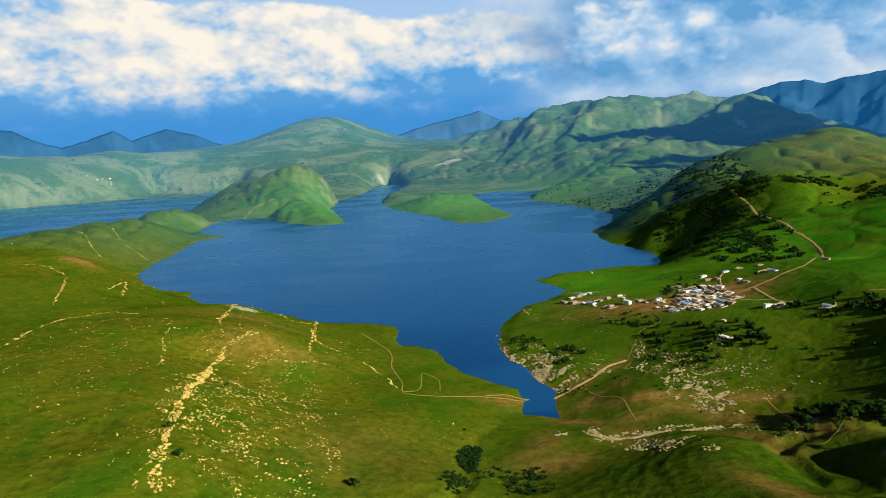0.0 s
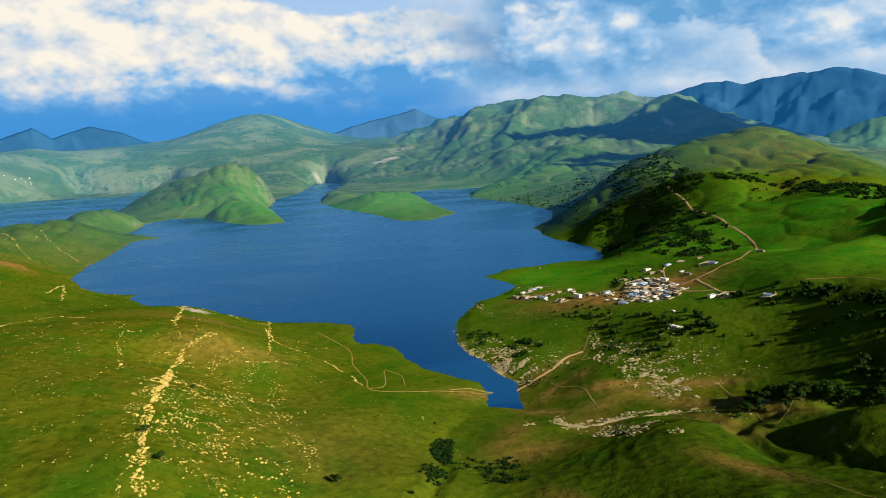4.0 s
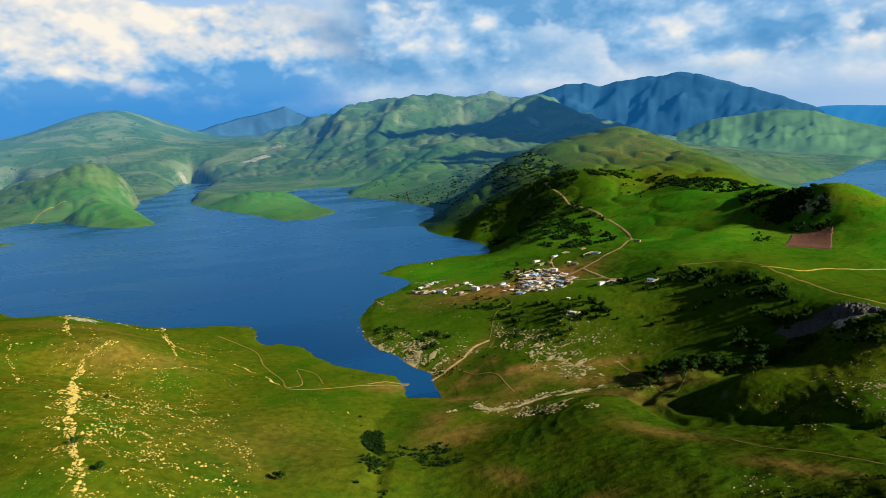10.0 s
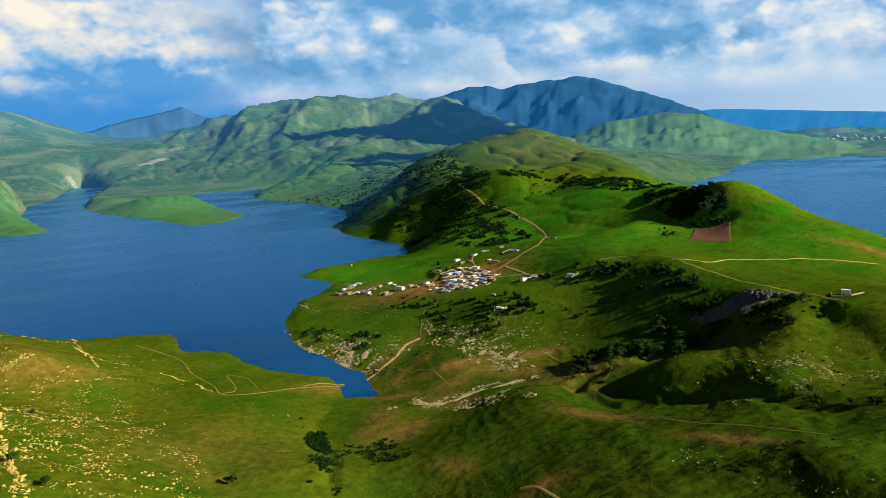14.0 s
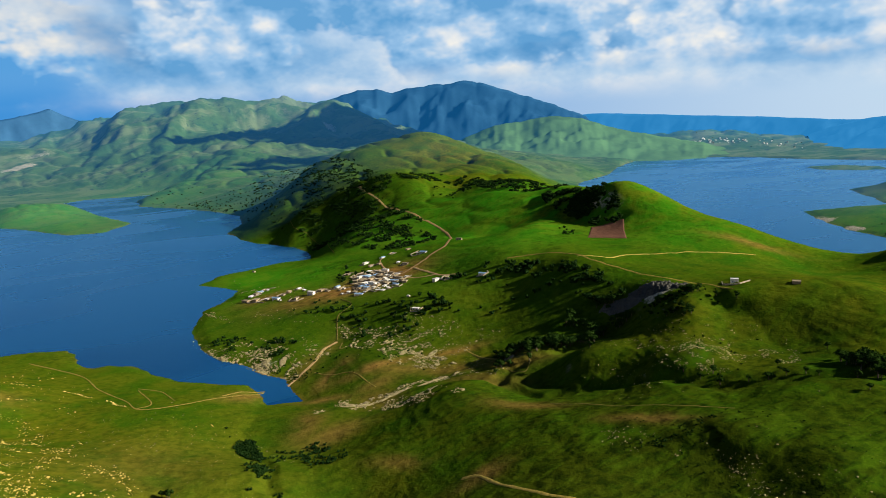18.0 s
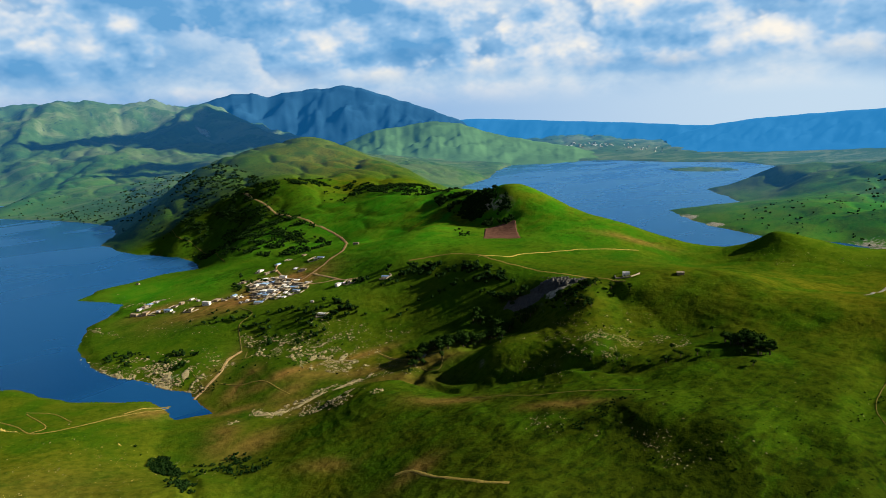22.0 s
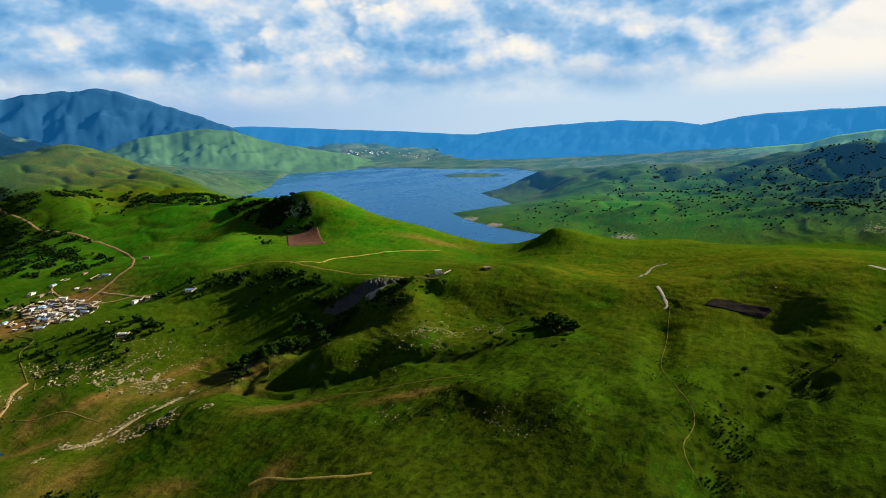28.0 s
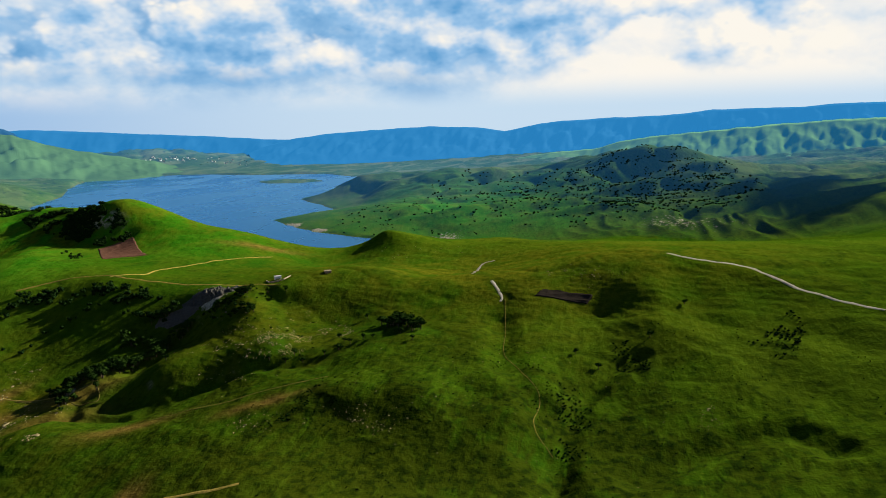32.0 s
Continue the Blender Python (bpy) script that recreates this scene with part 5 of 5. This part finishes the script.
# ---- houses ----
def house(w, d, h, wall_mat, roof_mat, label, pitched=False):
    """A low village house: walls, a slab or sheet roof, a door, windows with panes."""
    top = tagged(new("house"), label, "house", "village houses")
    bm = bmesh.new()
    box(bm, -w / 2, -d / 2, -1.6, w / 2, d / 2, h)
    bmesh.ops.bevel(bm, geom=bm.edges[:], offset=0.06, segments=1, affect="EDGES")
    part("wall", bm, wall_mat, top)
    bm = bmesh.new()
    if pitched:
        e = 0.45
        pts = [(-w / 2 - e, -d / 2 - e, h), (w / 2 + e, -d / 2 - e, h), (w / 2 + e, 0, h + 1.3), (-w / 2 - e, 0, h + 1.3), (w / 2 + e, d / 2 + e, h), (-w / 2 - e, d / 2 + e, h)]
        low = [bm.verts.new(p) for p in pts]
        high = [bm.verts.new((p[0], p[1], p[2] + 0.14)) for p in pts]
        for quad in ((0, 1, 2, 3), (3, 2, 4, 5)):
            bm.faces.new([high[i] for i in quad])
            bm.faces.new([low[i] for i in quad][::-1])
        for a, b in ((0, 1), (1, 2), (2, 4), (4, 5), (5, 3), (3, 0)):
            bm.faces.new((low[a], low[b], high[b], high[a]))
        for s in (-1, 1):
            bm.faces.new([bm.verts.new((s * w / 2, -d / 2, h)), bm.verts.new((s * w / 2, d / 2, h)), bm.verts.new((s * w / 2, 0, h + 1.25))])
    else:
        box(bm, -w / 2 - 0.35, -d / 2 - 0.35, h - 0.02, w / 2 + 0.35, d / 2 + 0.35, h + 0.26)
        for s in (-1, 1):
            box(bm, -w / 2 - 0.35, s * (d / 2 + 0.22) - 0.13, h + 0.24, w / 2 + 0.35, s * (d / 2 + 0.22) + 0.13, h + 0.55)
            box(bm, s * (w / 2 + 0.22) - 0.13, -d / 2 - 0.1, h + 0.24, s * (w / 2 + 0.22) + 0.13, d / 2 + 0.1, h + 0.53)
    part("roof", bm, roof_mat, top, "sheet metal roof" if pitched else "flat roof with a low parapet")
    bm = bmesh.new()
    box(bm, -0.5, -d / 2 - 0.07, 0, 0.5, -d / 2 + 0.05, 2.0)
    box(bm, 0.32, -d / 2 - 0.12, 0.95, 0.42, -d / 2 - 0.06, 1.05)
    part("door", bm, WOOD, top)
    for x, side in ((-w * 0.32, -1), (w * 0.32, -1), (-w * 0.25, 1), (w * 0.25, 1)):
        y = side * d / 2
        bm = bmesh.new()
        for x0, x1, z0, z1 in ((-0.6, -0.5, 0.9, 2.1), (0.5, 0.6, 0.9, 2.1), (-0.5, 0.5, 0.9, 1.0), (-0.5, 0.5, 2.0, 2.1), (-0.04, 0.04, 1.0, 2.0)):
            box(bm, x + x0, min(y - side * 0.03, y + side * 0.09), z0, x + x1, max(y - side * 0.03, y + side * 0.09), z1)
        frame_ob = part("window", bm, WOOD, top)
        bm = bmesh.new()
        box(bm, x - 0.5, min(y - side * 0.02, y + side * 0.03), 1.0, x + 0.5, max(y - side * 0.02, y + side * 0.03), 2.0)
        part("pane", bm, PANE, frame_ob)
    return top


kinds = [
    house(9.5, 6.5, 3.2, PLASTER, PALE_ROOF, "white-plastered flat-roofed village house"),
    house(8.0, 6.0, 3.0, STONE_WALL, FLAT_ROOF, "tan rubble-stone house with an earth roof"),
    house(11.0, 6.5, 3.3, MUD_WALL, FLAT_ROOF, "long mud-plastered house with a flat roof"),
    house(8.5, 6.5, 3.1, PLASTER, BLUE_ROOF, "white house under a blue sheet roof", True),
    house(7.0, 5.5, 2.9, STONE_WALL, PALE_ROOF, "small stone house with a pale concrete roof"),
    house(10.0, 7.5, 5.4, PLASTER, PALE_ROOF, "two-storey white house with a parapet roof"),
]
rng = random.Random(7)
taken = list(HOUSE_SITES)
for x, y, _ in scatter([(*spot[:6], spot[6] * 8, 1) for spot in VILLAGE_CORES], rng):
    if min(math.hypot(x - a, y - b) for a, b in taken) > 7.4 and len(taken) < 120:
        taken.append((x, y))
HOUSE_SITES = [site for site, gap in zip(taken, height([p[0] for p in taken], [p[1] for p in taken])[1]) if gap > 6]
order = [0, 1, 2, 4, 3, 1, 2, 0, 4, 1, 5, 2, 1, 3, 4]
levels = land(HOUSE_SITES)
used = set()
rng = random.Random(8)
for k, ((x, y), z) in enumerate(zip(HOUSE_SITES, levels)):
    which = order[k % len(order)]
    low = min(land([(x + dx, y + dy) for dx in (-4, 4) for dy in (-3, 3)]))
    m = pose(x, y, low + 0.35, 0, 0, rng.choice((20, 35, 110, 122, 200, 215)) + rng.uniform(-9, 9)) @ Matrix.Diagonal((rng.uniform(0.6, 1.15), rng.uniform(0.6, 1.1), rng.uniform(0.7, 0.95), 1))
    if which in used:
        copy_thing(kinds[which], m)
    else:
        kinds[which].matrix_basis = m
        used.add(which)


def yard_wall(line, seed):
    """A low dry-stone wall round a yard."""
    rng = random.Random(seed)
    bm = bmesh.new()
    for (ax, ay), (bx, by) in zip(line, line[1:]):
        run = math.hypot(bx - ax, by - ay)
        count = max(2, int(run / 1.5))
        spots = [(ax + (bx - ax) * (i + 0.5) / count, ay + (by - ay) * (i + 0.5) / count) for i in range(count)]
        turn = math.atan2(by - ay, bx - ax)
        for (x, y), z in zip(spots, land(spots)):
            m = Matrix.Translation((x, y, z + 0.45)) @ Matrix.Rotation(turn, 4, "Z") @ Matrix.Diagonal((run / count * 1.02, 0.55, rng.uniform(1.2, 1.6), 1))
            bmesh.ops.create_cube(bm, size=1, matrix=m)
    top = tagged(new("yard_wall", mesh_of("yard_wall", bm, STONE_WALL)), "low dry-stone yard wall beside the houses", "wall", "yard walls")
    return top


rng = random.Random(9)
for k in range(1, len(HOUSE_SITES), 2):
    x, y = HOUSE_SITES[k]
    a = rng.uniform(0, 3.14)
    r = rng.uniform(7, 13)
    yard_wall([(x + r * math.cos(a + q), y + r * math.sin(a + q)) for q in (0, 1.3, 2.5, 3.6)], k)


# ---- the far towns ----
def far_building(w, d, h, wall_mat, roof_mat):
    top = tagged(new("building"), "pale building of the far lakeside town", "building", "far town buildings")
    bm = bmesh.new()
    box(bm, -w / 2, -d / 2, -6, w / 2, d / 2, h)
    part("wall", bm, wall_mat, top)
    bm = bmesh.new()
    box(bm, -w / 2 - 0.5, -d / 2 - 0.5, h, w / 2 + 0.5, d / 2 + 0.5, h + 0.6)
    part("roof", bm, roof_mat, top)
    return top


rng = random.Random(10)
towns = scatter(TOWN, rng)
forms = [far_building(14, 10, 8, LIME_WASH, LIME_WASH), far_building(20, 12, 11, LIME_WASH, PALE_ROOF), far_building(11, 10, 6, LIME_WASH, LIME_WASH)]
levels, gaps = height([t[0] for t in towns], [t[1] for t in towns])
for k, ((x, y, _), z, gap) in enumerate(zip(towns, levels, gaps)):
    m = pose(x, y, max(z, 1.0), 0, 0, rng.uniform(0, 180)) @ Matrix.Scale(0.4 if x < 0 else 0.7, 4)
    if k < 3:
        forms[k].matrix_basis = m
    else:
        copy_thing(forms[k % 3], m)
